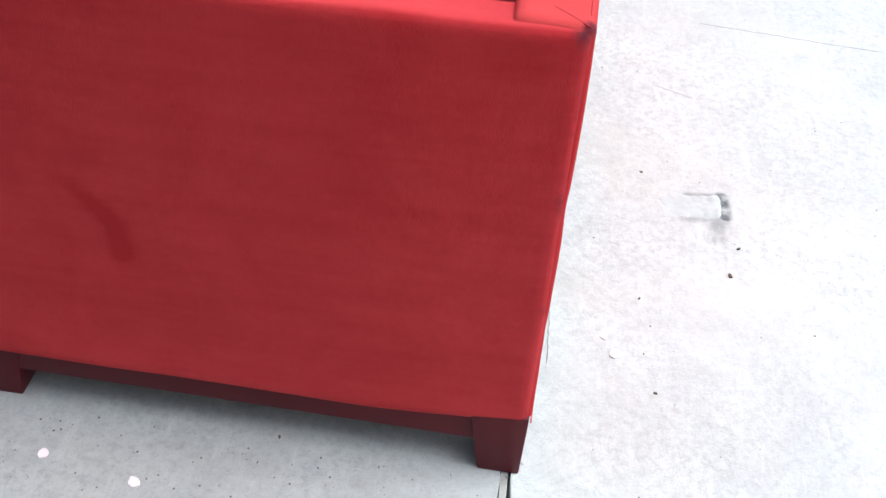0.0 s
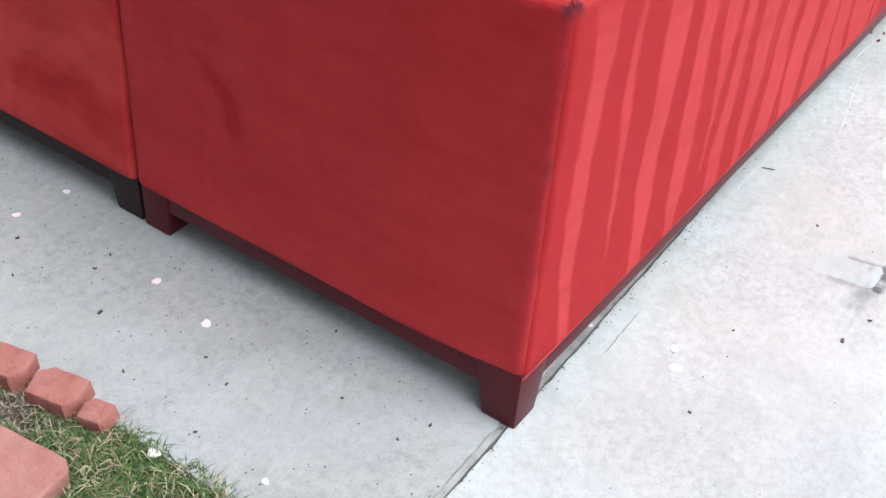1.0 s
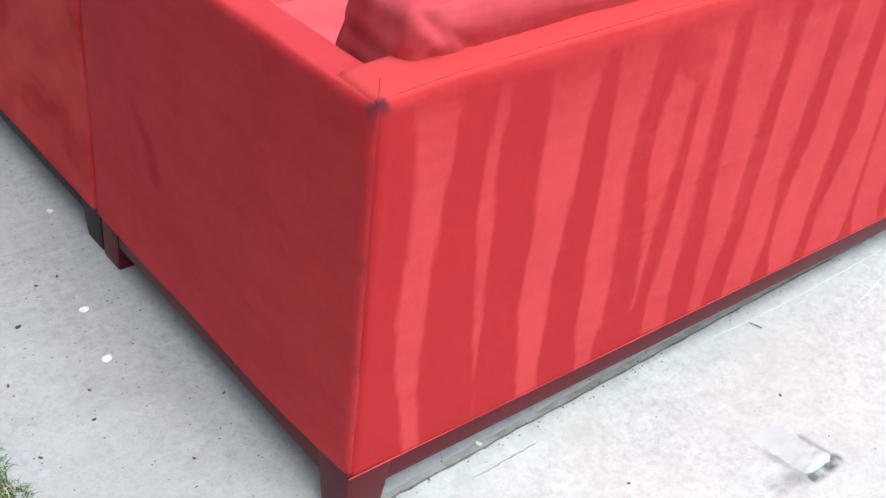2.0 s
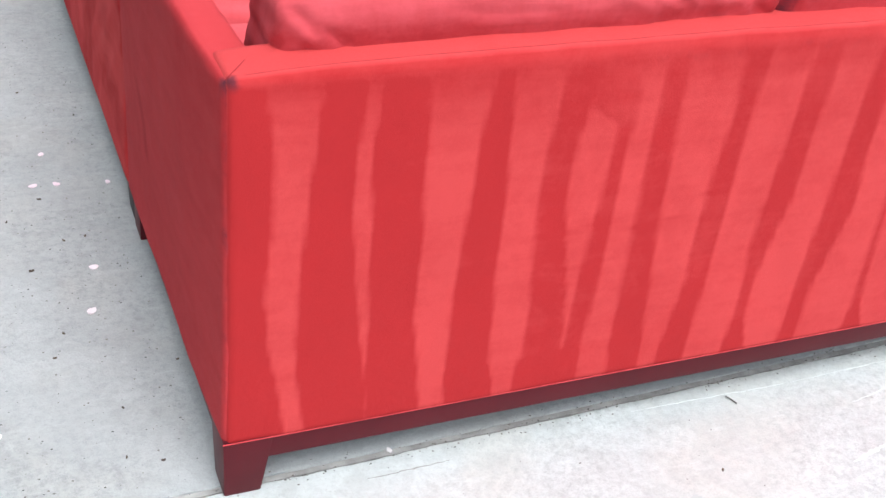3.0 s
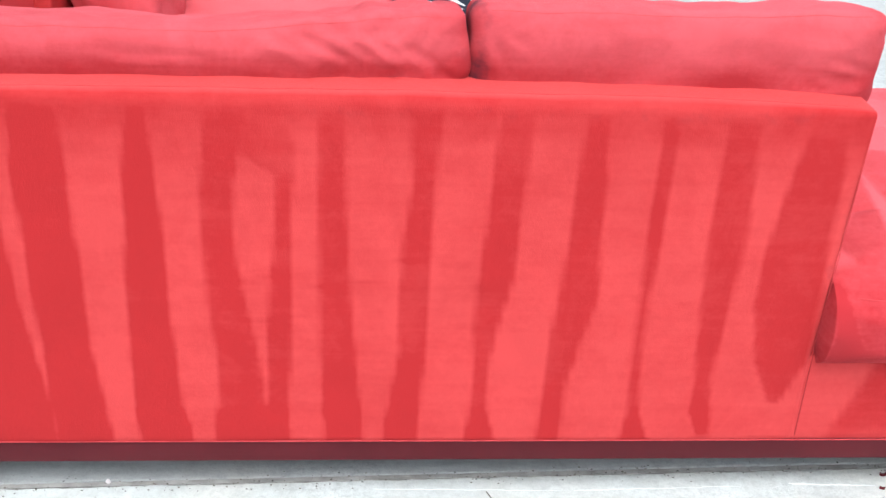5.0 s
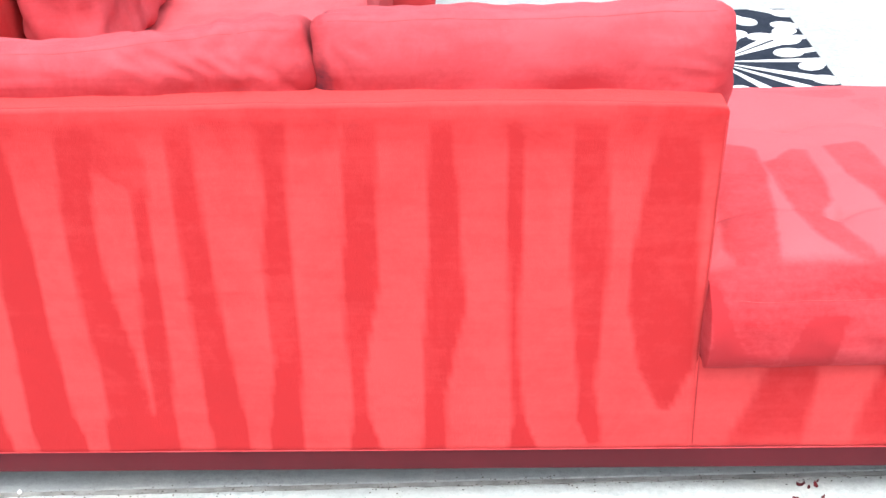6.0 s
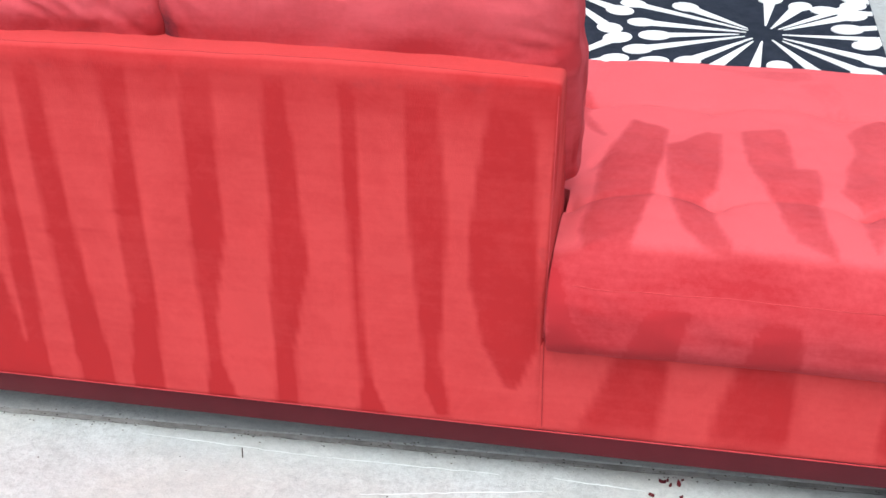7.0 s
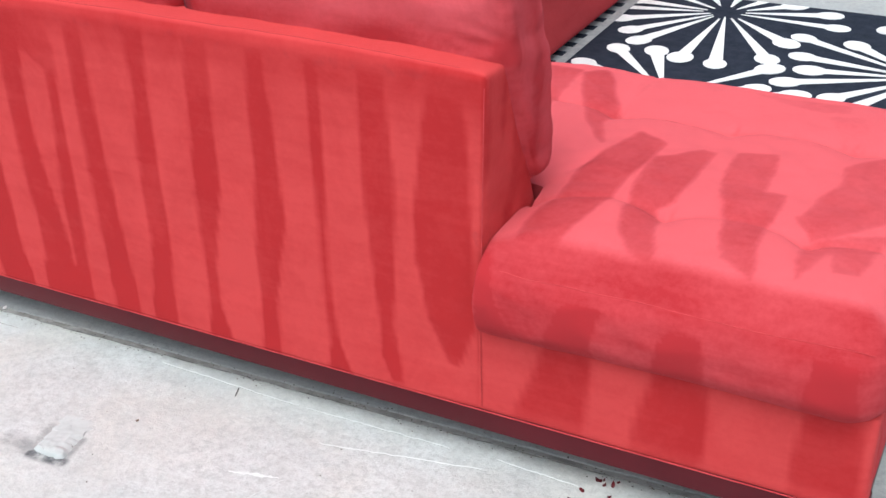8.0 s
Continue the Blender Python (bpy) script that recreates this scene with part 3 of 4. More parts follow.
part("piping", tube([(0.0, -0.0055, LOW + 0.006), (0.5, -0.006, LOW + 0.0065), (1.0, -0.006, LOW + 0.006), (END_X - 0.004, -0.006, LOW + 0.006)], 0.0012), PIPING, back)
part("piping", tube([(BACK_X - 0.003, -0.0035, 0.32), (BACK_X + 0.0035, -0.004, 0.5), (BACK_X + 0.0105, -0.0035, TOP - 0.02)], 0.0010), PIPING, back)

part("piping", tube([(BACK_X - 0.001, -0.0045, 0.132), (BACK_X - 0.0015, -0.005, 0.22), (BACK_X - 0.001, -0.0045, 0.315)], 0.0006), SEAM, back)

FRONT_STRIPES = [
    ((0.30, 0.24, 0.18, 0.125), (1.70, 1.681, 1.66, 1.640), (1.785, 1.783, 1.782, 1.776)),
    ((0.30, 0.25, 0.19, 0.125), (1.897, 1.885, 1.872, 1.865), (1.993, 1.998, 1.997, 1.990)),
    ((0.30, 0.25, 0.19, 0.125), (2.150, 2.146, 2.140, 2.140), (2.240, 2.246, 2.250, 2.252)),
]


def front_nap(p, n):
    ragged = p.copy()
    ragged[:, 0] += 0.006 * waves(p, 12, 34) + 0.002 * waves(p, 40, 36)
    m = np.zeros(len(p))
    for z, left, right in FRONT_STRIPES:
        m = np.maximum(m, band(ragged, z, left, right, 0.016))
    low = 0.55 + 0.45 * soft_step(p[:, 2], 0.150, 0.03)
    return (0.82 * m * low + 0.12 * waves(p, 9, 37)) * soft_step(-n[:, 1], 0.5, 0.5)


soft_box("seat_front_panel", (BACK_X - 0.03, -0.0035, LOW), (END_X, 0.06, 0.312), 0.01, 0.011, RED, sofa, "red panel below the tufted seat", back_warp, front_nap)
soft_box("seat_end_panel", (END_X - 0.05, 0.06, LOW), (END_X, 0.885, 0.312), 0.01, 0.03, RED_SHADED, sofa)
soft_box("seat_deck", (0.072, 0.095, 0.15), (END_X - 0.05, 0.885, 0.300), 0.01, 0.06, RED_SHADED, sofa)
part("dust_cover", block((0.03, 0.04, 0.110), (END_X - 0.03, 0.86, 0.149), 0.0), UNDERSIDE, sofa)

part("rail", block((0.004, -0.001, 0.075), (END_X - 0.004, 0.028, LOW + 0.008), 0.003), WOOD, sofa)
part("rail", block((0.012, 0.028, 0.058), (0.040, 0.80, 0.123), 0.003), WOOD, sofa)
part("rail", block((END_X - 0.032, 0.028, 0.077), (END_X - 0.004, 0.86, LOW - 0.001), 0.003), WOOD, sofa)
part("rail", block((0.10, 0.84, 0.077), (END_X - 0.032, 0.866, LOW - 0.001), 0.003), WOOD, sofa)


def leg(parent, x0, x1, y0, y1, taper, wood=WOOD, top=0.111):
    part("leg", block((x0, y0, 0.0), (x1, y1, top), 0.004, 2, taper), wood, parent)


leg(sofa, 0.001, 0.088, -0.003, 0.086, (0.003, 0.020, 0.003, 0.020), top=0.127)
leg(sofa, 0.009, 0.085, 0.795, 0.868, (0.002, 0.018, 0.006, 0.002))
leg(sofa, END_X - 0.088, END_X + 0.001, -0.004, 0.086, (0.020, 0.004, 0.004, 0.020))
leg(sofa, END_X - 0.088, END_X + 0.001, 0.78, 0.868, (0.020, 0.004, 0.020, 0.004))

# ---- seat cushions ----
ROWS_Y, BUTTONS_X = (0.188, 0.610), (1.355, 1.600, 1.845, 2.090)
SEAT_LO, SEAT_HI = (1.22, -0.020, 0.280), (END_X + 0.006, 0.925, 0.475)


def seat_warp(p, n):
    p = p.copy()
    up = n[:, 2].clip(0)
    # the cushion is notched round the end of the backrest
    notch = 1 - soft_step(p[:, 1], 0.262, 0.03)
    p[:, 0] = np.where(p[:, 0] < BACK_X + 0.05, p[:, 0] + notch * (np.maximum(p[:, 0], BACK_X + 0.013 + 0.005 * np.exp(-((p[:, 1] - 0.222) / 0.038) ** 2) + 0.4 * (p[:, 0] - BACK_X - 0.05).clip(-0.04, 0) + 0.010) - p[:, 0]), p[:, 0])
    x, y = p[:, 0], p[:, 1]
    left = np.where(y < 0.262, x - BACK_X - 0.013, np.hypot((BACK_X + 0.013 - x).clip(0), y - 0.262).clip(0) + (x - BACK_X).clip(0))
    lift = np.zeros(len(p))
    edge = np.minimum(np.minimum(left, SEAT_HI[0] - x), np.minimum(y - SEAT_LO[1], SEAT_HI[1] - y)).clip(0)
    lift += 0.032 * (1 - np.exp(-edge / 0.075))
    sway = (0.024 - 0.013 * soft_step(y, 0.36, 0.1)) * np.abs(np.sin(math.pi * (x - 1.60) / 0.245)) + 0.004 * waves(p, 14, 27)
    for row in ROWS_Y:
        d = np.abs(y - row - sway)
        crease = (0.5 if row < 0.3 else 0.75) + 0.65 * np.abs(np.cos(math.pi * (x - 1.60) / 0.245)) ** 3
        lift -= 0.0040 * np.exp(-(d / 0.030) ** 2) + 0.0085 * crease * np.exp(-(d / 0.0060) ** 2)
        for bx in BUTTONS_X:
            r = np.hypot(x - bx, y - row)
            lift -= 0.007 * np.exp(-(r / 0.040) ** 2) + 0.008 * np.exp(-(r / 0.012) ** 2)
            lift -= 0.006 * np.exp(-((x - bx) / 0.005) ** 2) * soft_step(y, row, 0.01) * (1 - soft_step(y, row + 0.035, 0.03))
    for bx in BUTTONS_X:
        d = np.abs(x - bx)
        lift -= 0.0015 * np.exp(-(d / 0.03) ** 2)
    lift -= 0.0035 * np.exp(-((x - 1.605) / 0.005) ** 2) * soft_step(y, 0.615, 0.02)
    lift -= 0.014 * soft_step(y, 0.50, 0.45)
    lift += 0.006 * waves(p, 6, 21) + 0.003 * waves(p, 15, 24) + 0.0012 * waves(p, 38, 35)
    drag = np.abs((x - 1.625) * 0.95 - (y - 0.30) * 0.31)
    lift -= 0.006 * np.exp(-(drag / 0.010) ** 2) * soft_step(y, 0.30, 0.03) * (1 - soft_step(y, 0.38, 0.06))
    p[:, 2] += up * lift
    front = (-n[:, 1]).clip(0)
    mid = np.sin(math.pi * ((p[:, 2] - 0.270) / 0.21).clip(0, 1))
    p[:, 1] -= front * (0.030 * mid + 0.008 * waves(p, 7, 22) + 0.004 * waves(p * [1, 1, 1.6], 17, 23))
    # a drag fold from the inner corner
    fold = np.abs((p[:, 2] - 0.452) + 0.42 * (p[:, 0] - 1.60))
    p[:, 1] += front * 0.005 * np.exp(-(fold / 0.013) ** 2) * soft_step(p[:, 0], 1.61, 0.03) * (1 - soft_step(p[:, 0], 1.70, 0.07))
    p[:, 0] += n[:, 0] * 0.010 * mid
    return p


def patch(p, outline, blur=0.017):
    """A brushed patch on a seat, 1 inside its outline of (x, y)."""
    x, y = p[:, 0], p[:, 1]
    inside = np.zeros(len(p), bool)
    away = np.full(len(p), 9.0)
    for (ax, ay), (bx, by) in zip(outline, outline[1:] + outline[:1]):
        ux, uy = bx - ax, by - ay
        t = (((x - ax) * ux + (y - ay) * uy) / (ux * ux + uy * uy)).clip(0, 1)
        away = np.minimum(away, np.hypot(x - ax - t * ux, y - ay - t * uy))
        if ay != by:
            inside ^= ((ay > y) != (by > y)) & (x < ax + ux * (y - ay) / uy)
    return soft_step(np.where(inside, away, -away), -0.005, blur)


SEAT_PATCHES = []


def brushed(depth, *outline):
    SEAT_PATCHES.append((list(outline), depth))


brushed(0.75, (1.326, 0.838), (1.442, 0.81), (1.458, 0.673), (1.466, 0.561), (1.461, 0.535))
brushed(0.8, (1.455, 0.796), (1.5, 0.839), (1.557, 0.716), (1.611, 0.601), (1.598, 0.552), (1.637, 0.433), (1.566, 0.548), (1.502, 0.674))
brushed(0.85, (1.688, 0.512), (1.756, 0.477), (1.742, 0.345), (1.728, 0.186), (1.708, 0.015), (1.642, 0.01), (1.629, 0.084), (1.645, 0.308), (1.67, 0.446))
brushed(0.75, (1.755, 0.396), (1.789, 0.417), (1.834, 0.476), (1.858, 0.471), (1.848, 0.324), (1.848, 0.231), (1.821, 0.197), (1.846, 0.157), (1.859, 0.078), (1.87, 0.022), (1.825, 0.049), (1.792, 0.122), (1.763, 0.24), (1.756, 0.348))
brushed(0.75, (1.894, 0.488), (1.962, 0.49), (1.983, 0.332), (2.019, 0.33), (2.019, 0.22), (2.011, 0.202), (2.034, 0.039), (2.009, 0.051), (1.974, 0.083), (1.946, 0.193), (1.923, 0.294), (1.903, 0.381))
brushed(0.7, (2.093, 0.5), (2.126, 0.569), (2.174, 0.619), (2.219, 0.346), (2.173, 0.291), (2.131, 0.224), (2.097, 0.208), (2.06, 0.258), (2.077, 0.341), (2.096, 0.436))
brushed(0.7, (2.087, 0.19), (2.108, 0.204), (2.146, 0.226), (2.126, 0.167), (2.102, 0.071), (2.091, 0.108))
brushed(0.65, (2.127, 0.2), (2.148, 0.231), (2.208, 0.274), (2.195, 0.194), (2.183, 0.108), (2.148, 0.1))
brushed(0.35, (1.836, 0.836), (1.899, 0.825), (2.037, 0.836), (2.047, 0.787), (2.005, 0.769), (1.921, 0.786))
brushed(0.3, (2.017, 0.742), (2.083, 0.774), (2.112, 0.619), (2.064, 0.604))


def seat_nap_shade(p, n):
    wob = p.copy()
    wob[:, 0] += 0.010 * waves(p, 10, 25) + 0.003 * waves(p, 40, 28)
    wob[:, 1] += 0.012 * waves(p, 10, 26) + 0.003 * waves(p, 40, 29)
    m = np.zeros(len(p))
    for outline, depth in SEAT_PATCHES:
        m = np.maximum(m, 0.95 * depth * patch(wob, outline))
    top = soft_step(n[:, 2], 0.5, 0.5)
    face = np.zeros(len(p))
    for z, left, right in (((0.47, 0.40, 0.35, 0.29), (1.58, 1.58, 1.58, 1.585), (1.60, 1.625, 1.65, 1.66)), ((0.43, 0.40, 0.35, 0.29), (1.76, 1.735, 1.715, 1.705), (1.83, 1.82, 1.805, 1.80)), ((0.42, 0.39, 0.35, 0.29), (1.93, 1.91, 1.90, 1.895), (1.995, 2.0, 2.0, 1.995)), ((0.43, 0.39, 0.35, 0.29), (2.16, 2.15, 2.145, 2.14), (2.23, 2.235, 2.24, 2.245))):
        face = np.maximum(face, band(wob, z, left, right, 0.02))
    # Front and lip darker, top paler: the fall of light is put into the nap.
    lip_shade = 0.78 * soft_step(0.030 - p[:, 1], 0.0, 0.12) * (0.85 + 0.25 * waves(p * [1, 2, 1], 5, 33))
    m = np.maximum(m, lip_shade)
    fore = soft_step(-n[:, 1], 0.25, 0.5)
    front_shade = 0.74 + 0.16 * waves(p * [1, 1, 1.6], 5, 30) + 0.04 * waves(p, 20, 38)
    return (m - 0.25) * top * (1 - fore) + np.maximum(front_shade, 1.05 * face) * fore + 0.6 * (1 - top) * (1 - fore)


seat = soft_box("seat_cushion", SEAT_LO, SEAT_HI, 0.066, 0.0072, RED_SKYLIT, None, "", seat_warp, seat_nap_shade)
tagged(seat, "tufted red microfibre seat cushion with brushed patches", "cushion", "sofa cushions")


for row in ROWS_Y:
    for bx in BUTTONS_X[2:]:
        low = seat_warp(np.array([(bx, row, SEAT_HI[2])]), np.array([(0.0, 0.0, 1.0)]))[0, 2] - 0.0005
        bm = bmesh.new()
        bmesh.ops.create_uvsphere(bm, u_segments=12, v_segments=8, radius=0.007)
        bmesh.ops.transform(bm, matrix=Matrix.Translation((bx, row, low)) @ Matrix.Diagonal((1, 1, 0.5, 1)), verts=bm.verts[:])
        part("button", bm, PIPING, seat)

for x0, x1 in ((1.61, 1.845), (1.855, 2.09), (2.10, 2.25)):
    arc = [x0 + (x1 - x0) * i / 24 for i in range(25)]
    part("seam", along(seat_warp, [(x, ROWS_Y[1] + 0.011 * abs(math.sin(math.pi * (x - 1.60) / 0.245)), SEAT_HI[2]) for x in arc], (0, 0, 1), 0.0011, lift=0.0004), SEAM, seat)
part("seam", along(seat_warp, [(1.625 + 0.62 * i / 40, SEAT_LO[1] + 0.008, 0.440) for i in range(41)], (0, -0.93, 0.36), 0.0008), PIPING, seat)

inner_seat = soft_box("seat_cushion", (0.078, 0.262, 0.302), (1.215, 0.905, 0.465), 0.035, 0.03, RED_SKYLIT, None, "", None, lambda p, n: 0.4 * waves(p, 7, 31))
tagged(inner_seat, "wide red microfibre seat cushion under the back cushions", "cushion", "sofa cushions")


# ---- back cushions ----
def back_cushion(x0, x1, seed, creased, folds, top=0.895):
    """A boxed loose cushion that leans on the backrest and bulges over its top."""
    lo, hi = (x0, 0.10, 0.468), (x1, 0.245, top)
    middle = (x0 + x1) / 2

    def warp(p, n):
        p = p.copy()
        s = ((p[:, 0] - middle) / (x1 - x0) * 2).clip(-1, 1)
        t = ((p[:, 2] - lo[2]) / (hi[2] - lo[2])).clip(0, 1)
        fore = ((p[:, 1] - lo[1]) / (hi[1] - lo[1])).clip(0, 1)
        lean = (0.45 - 0.36 * fore) * (0.755 - p[:, 2]).clip(0) - 0.030 + 0.012 * fore - 0.034 * fore * soft_step(t, 0.80, 0.5)
        over = 0.020 * soft_step(t, 0.82, 0.24)
        puff = (1 - np.abs(s) ** 10) * np.sin(math.pi * t.clip(0.02, 0.98))
        p[:, 1] += lean - over * (n[:, 1] < 0) + n[:, 1] * 0.018 * puff
        p[:, 0] += n[:, 0] * (0.004 * np.sin(math.pi * t) + 0.004 * waves(p * [1, 1, 2], 11, seed))
        p[:, 2] += n[:, 2].clip(0) * (0.005 * (1 - s ** 8) + 0.005 * waves(p * [1, 0.3, 0], 6, seed + 1) + 0.004 * waves(p, 19, seed + 2))
        p[:, 2] -= t * 0.20 * (p[:, 1] - 0.07).clip(0)
        p[:, 2] += creased * 0.035 * t ** 3 * soft_step(s, 0.45, 0.9)
        flank = 0.010 * np.exp(-((t - 0.55) / 0.35) ** 2) + 0.002
        p[:, 0] += flank * soft_step(s, 0.9, 0.2) * (seed == 50)
        p[:, 2] += 0.045 * soft_step(s, 0.88, 0.2) * (1 - t) ** 1.5 * (seed == 50)
        crease = waves((p * [1, 0, 1]) @ np.array([[0.8, 0, 0.5], [0, 1, 0], [-0.6, 0, 0.8]]) * [26, 1, 7], 1.0, seed + 3)
        ends = np.exp(-((np.abs(s) - 0.95) / 0.16) ** 2) * 0.6 + creased * np.exp(-((s - 0.55) / 0.3) ** 2)
        fold = (0.022 if creased > 0.5 else 0.012) * (np.abs(crease) - 0.25) * ends * soft_step(t, 0.6, 0.3)
        p += n * fold[:, None]
        p += n * (0.004 * waves(p, 8, seed + 4) + 0.003 * waves(p, 26, seed + 5))[:, None]
        for cx, cz, dx, dz, deep in folds:
            size = math.hypot(dx, dz)
            u = ((p[:, 0] - cx) * dx + (p[:, 2] - cz) * dz) / size
            v = ((p[:, 0] - cx) * dz - (p[:, 2] - cz) * dx) / size + 0.006 * np.sin(u * 30)
            live = np.exp(-(u / (0.5 * size)) ** 4) * (n[:, 1] < 0.3)
            p += n * (deep * live * (0.7 * np.exp(-((v - 0.013) / 0.012) ** 2) - np.exp(-(v / 0.007) ** 2)))[:, None]
        return p

    def nap(p, n):
        s = ((p[:, 0] - middle) / (x1 - x0) * 2).clip(-1, 1)
        # Darker in a band above the backrest, on the flanks and at the ends.
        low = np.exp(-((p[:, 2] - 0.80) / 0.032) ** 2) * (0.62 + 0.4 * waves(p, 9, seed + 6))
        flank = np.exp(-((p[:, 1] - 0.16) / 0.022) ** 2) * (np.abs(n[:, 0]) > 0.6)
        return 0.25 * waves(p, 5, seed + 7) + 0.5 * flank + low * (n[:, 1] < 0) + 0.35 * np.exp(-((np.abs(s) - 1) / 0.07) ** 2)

    def wear(p, n):
        near = p[:, 0] - x0 if seed == 50 else x1 - p[:, 0]
        return (0.8 if seed == 50 else 0.45) * np.exp(-((near - 0.012) / 0.035) ** 2) * (0.45 + waves(p * [1, 1, 0.3], 20, seed + 8)).clip(0, 1)

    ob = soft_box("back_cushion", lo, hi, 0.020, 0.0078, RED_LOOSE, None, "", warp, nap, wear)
    r = 0.020
    span = [x0 + 0.03 + (x1 - x0 - 0.06) * i / 60 for i in range(61)]
    part("seam", along(warp, [(x, lo[1] + r * 0.25, hi[2] - r * 0.35) for x in span], (0, -0.75, 0.66), 0.0006), PIPING, ob)
    return tagged(ob, "plump red microfibre back cushion with creased corners" if creased > 0.5 else "plump red microfibre back cushion", "cushion", "sofa cushions")


LEFT_FOLDS = ((0.655, 0.850, 0.07, -0.045, 0.006), (0.705, 0.848, 0.09, -0.05, 0.007), (0.760, 0.850, 0.05, -0.045, 0.008), (0.800, 0.850, 0.07, -0.05, 0.007), (0.770, 0.872, 0.10, -0.02, 0.006), (0.860, 0.835, 0.06, -0.05, 0.006), (0.900, 0.80, 0.05, -0.03, 0.007), (0.45, 0.83, 0.16, -0.02, 0.004), (0.13, 0.83, 0.04, -0.06, 0.009), (0.17, 0.81, 0.04, -0.05, 0.006))
RIGHT_FOLDS = ((1.555, 0.812, 0.09, -0.015, 0.008), (1.57, 0.830, 0.06, -0.03, 0.006), (1.54, 0.797, 0.10, -0.005, 0.007), (0.985, 0.84, 0.015, -0.07, 0.004), (1.005, 0.87, 0.04, -0.03, 0.003), (1.50, 0.88, 0.10, -0.02, 0.002))
back_cushion(0.085, 0.934, 40, 0.9, LEFT_FOLDS, 0.872)
back_cushion(0.9365, 1.600, 50, 0.15, RIGHT_FOLDS, 0.914)

# ---- second sofa section, at right angles ----
wing = base("sofa_section", "second red microfibre sofa section set across the first", "sofa")
WX, WY0, WY1, WF = -0.002, 0.874, 3.05, 0.862


def wing_warp(p, n):
    p = p.copy()
    slant = p @ np.array([[1, 0, 0], [0, 0.8, 0.45], [0, 0.9, 1.0]])
    p[:, 0] += np.abs(n[:, 0]) * soft_step(p[:, 2], 0.20, 0.2) * (0.008 * waves(p * [1, 1, 0.4], 6, 61) + 0.012 * (np.abs(waves(slant * [1, 9, 2.2], 1.0, 62)) - 0.2))
    return p


def wing_nap(p, n):
    big = waves(p * [1, 1, 0.5], 6, 63)
    return 0.20 + 0.5 * soft_step(big, 0.05, 0.12) - 0.4 * soft_step(waves(p * [1, 0.8, 1.4], 8, 65), 0.2, 0.15) + 0.35 * waves(p, 15, 64)


soft_box("backrest", (WX, WY0, LOW - 0.018), (0.10, WY1, TOP - 0.004), 0.013, 0.014, RED, wing, "wrinkled plain red back panel", wing_warp, wing_nap)
soft_box("armrest", (0.10, WY1 - 0.055, 0.03), (1.032, WY1, TOP - 0.12), 0.012, 0.03, RED_SHADED, wing)
soft_box("seat_front_panel", (WF - 0.05, 0.93, 0.035), (WF, WY1 - 0.075, 0.312), 0.01, 0.02, RED_SHADED, wing)
soft_box("seat_deck", (0.10, 0.93, 0.15), (WF - 0.05, WY1 - 0.075, 0.300), 0.01, 0.06, RED_SHADED, wing)
part("dust_cover", block((0.04, 0.92, 0.110), (WF - 0.03, WY1 - 0.03, 0.149), 0.0), UNDERSIDE, wing)
part("rail", block((WX + 0.016, 0.96, 0.056), (WX + 0.042, WY1 - 0.09, LOW - 0.017), 0.003), WOOD_SHADED, wing)
leg(wing, WX + 0.012, 0.09, WY0 + 0.002, 0.966, (0.004, 0.02, 0.002, 0.020), WOOD_SHADED)
leg(wing, WX + 0.012, 0.09, WY1 - 0.09, WY1 - 0.003, (0.004, 0.02, 0.020, 0.004), WOOD_SHADED)
leg(wing, WF - 0.088, WF, 0.935, 1.02, (0.02, 0.004, 0.004, 0.02), WOOD_SHADED)
leg(wing, WF - 0.088, WF, WY1 - 0.15, WY1 - 0.062, (0.02, 0.004, 0.02, 0.004), WOOD_SHADED)


def wing_cushion(y0, y1, seed):
    def warp(p, n):
        return p + n * (0.014 * waves(p, 6, seed) + 0.006 * waves(p, 14, seed + 1))[:, None]

    ob = soft_box("seat_cushion", (0.105, y0, 0.302), (WF + 0.015, y1, 0.475), 0.04, 0.025, RED_SKYLIT, None, "", warp, lambda p, n: 0.5 * waves(p, 8, seed + 2))
    return tagged(ob, "red microfibre seat cushion on the side section", "cushion", "sofa cushions")


def wing_pillow(y0, y1, seed):
    def warp(p, n):
        p = p.copy()
        t = ((p[:, 2] - 0.48) / 0.4).clip(0, 1)
        p[:, 0] -= 0.05 * t
        folds = 0.020 * (np.abs(waves(p * [1, 2.2, 0.8], 7, seed + 3)) - 0.2)
        return p + n * (0.022 * waves(p, 7, seed) + 0.012 * waves(p, 18, seed + 1) + folds)[:, None]

    ob = soft_box("back_cushion", (0.13, y0, 0.49), (0.34, y1, 0.87), 0.06, 0.018, RED_LOOSE, None, "", warp, lambda p, n: 0.3 + 0.5 * waves(p, 8, seed + 2))
    return tagged(ob, "crumpled red microfibre back cushion on the side section", "cushion", "sofa cushions")


wing_cushion(0.935, 1.78, 71)
wing_cushion(1.79, WY1 - 0.078, 75)
wing_pillow(0.95, 1.78, 81)
wing_pillow(1.80, WY1 - 0.09, 85)

# ---- rug ----
RX0, RX1, RY0, RY1 = 0.90, 2.425, 1.02, 2.99
rug = base("area_rug", "black rug with ivory starburst pin pattern on the concrete", "rug")
part("rug_base", block((RX0, RY0, 0.0005), (RX1, RY1, 0.009), 0.003), RUG_DARK, rug)
part("binding", block((RX0 - 0.034, RY0, 0.0005), (RX0 - 0.001, RY1, 0.008), 0.002), RUG_EDGE, rug, "grey woven edge binding")
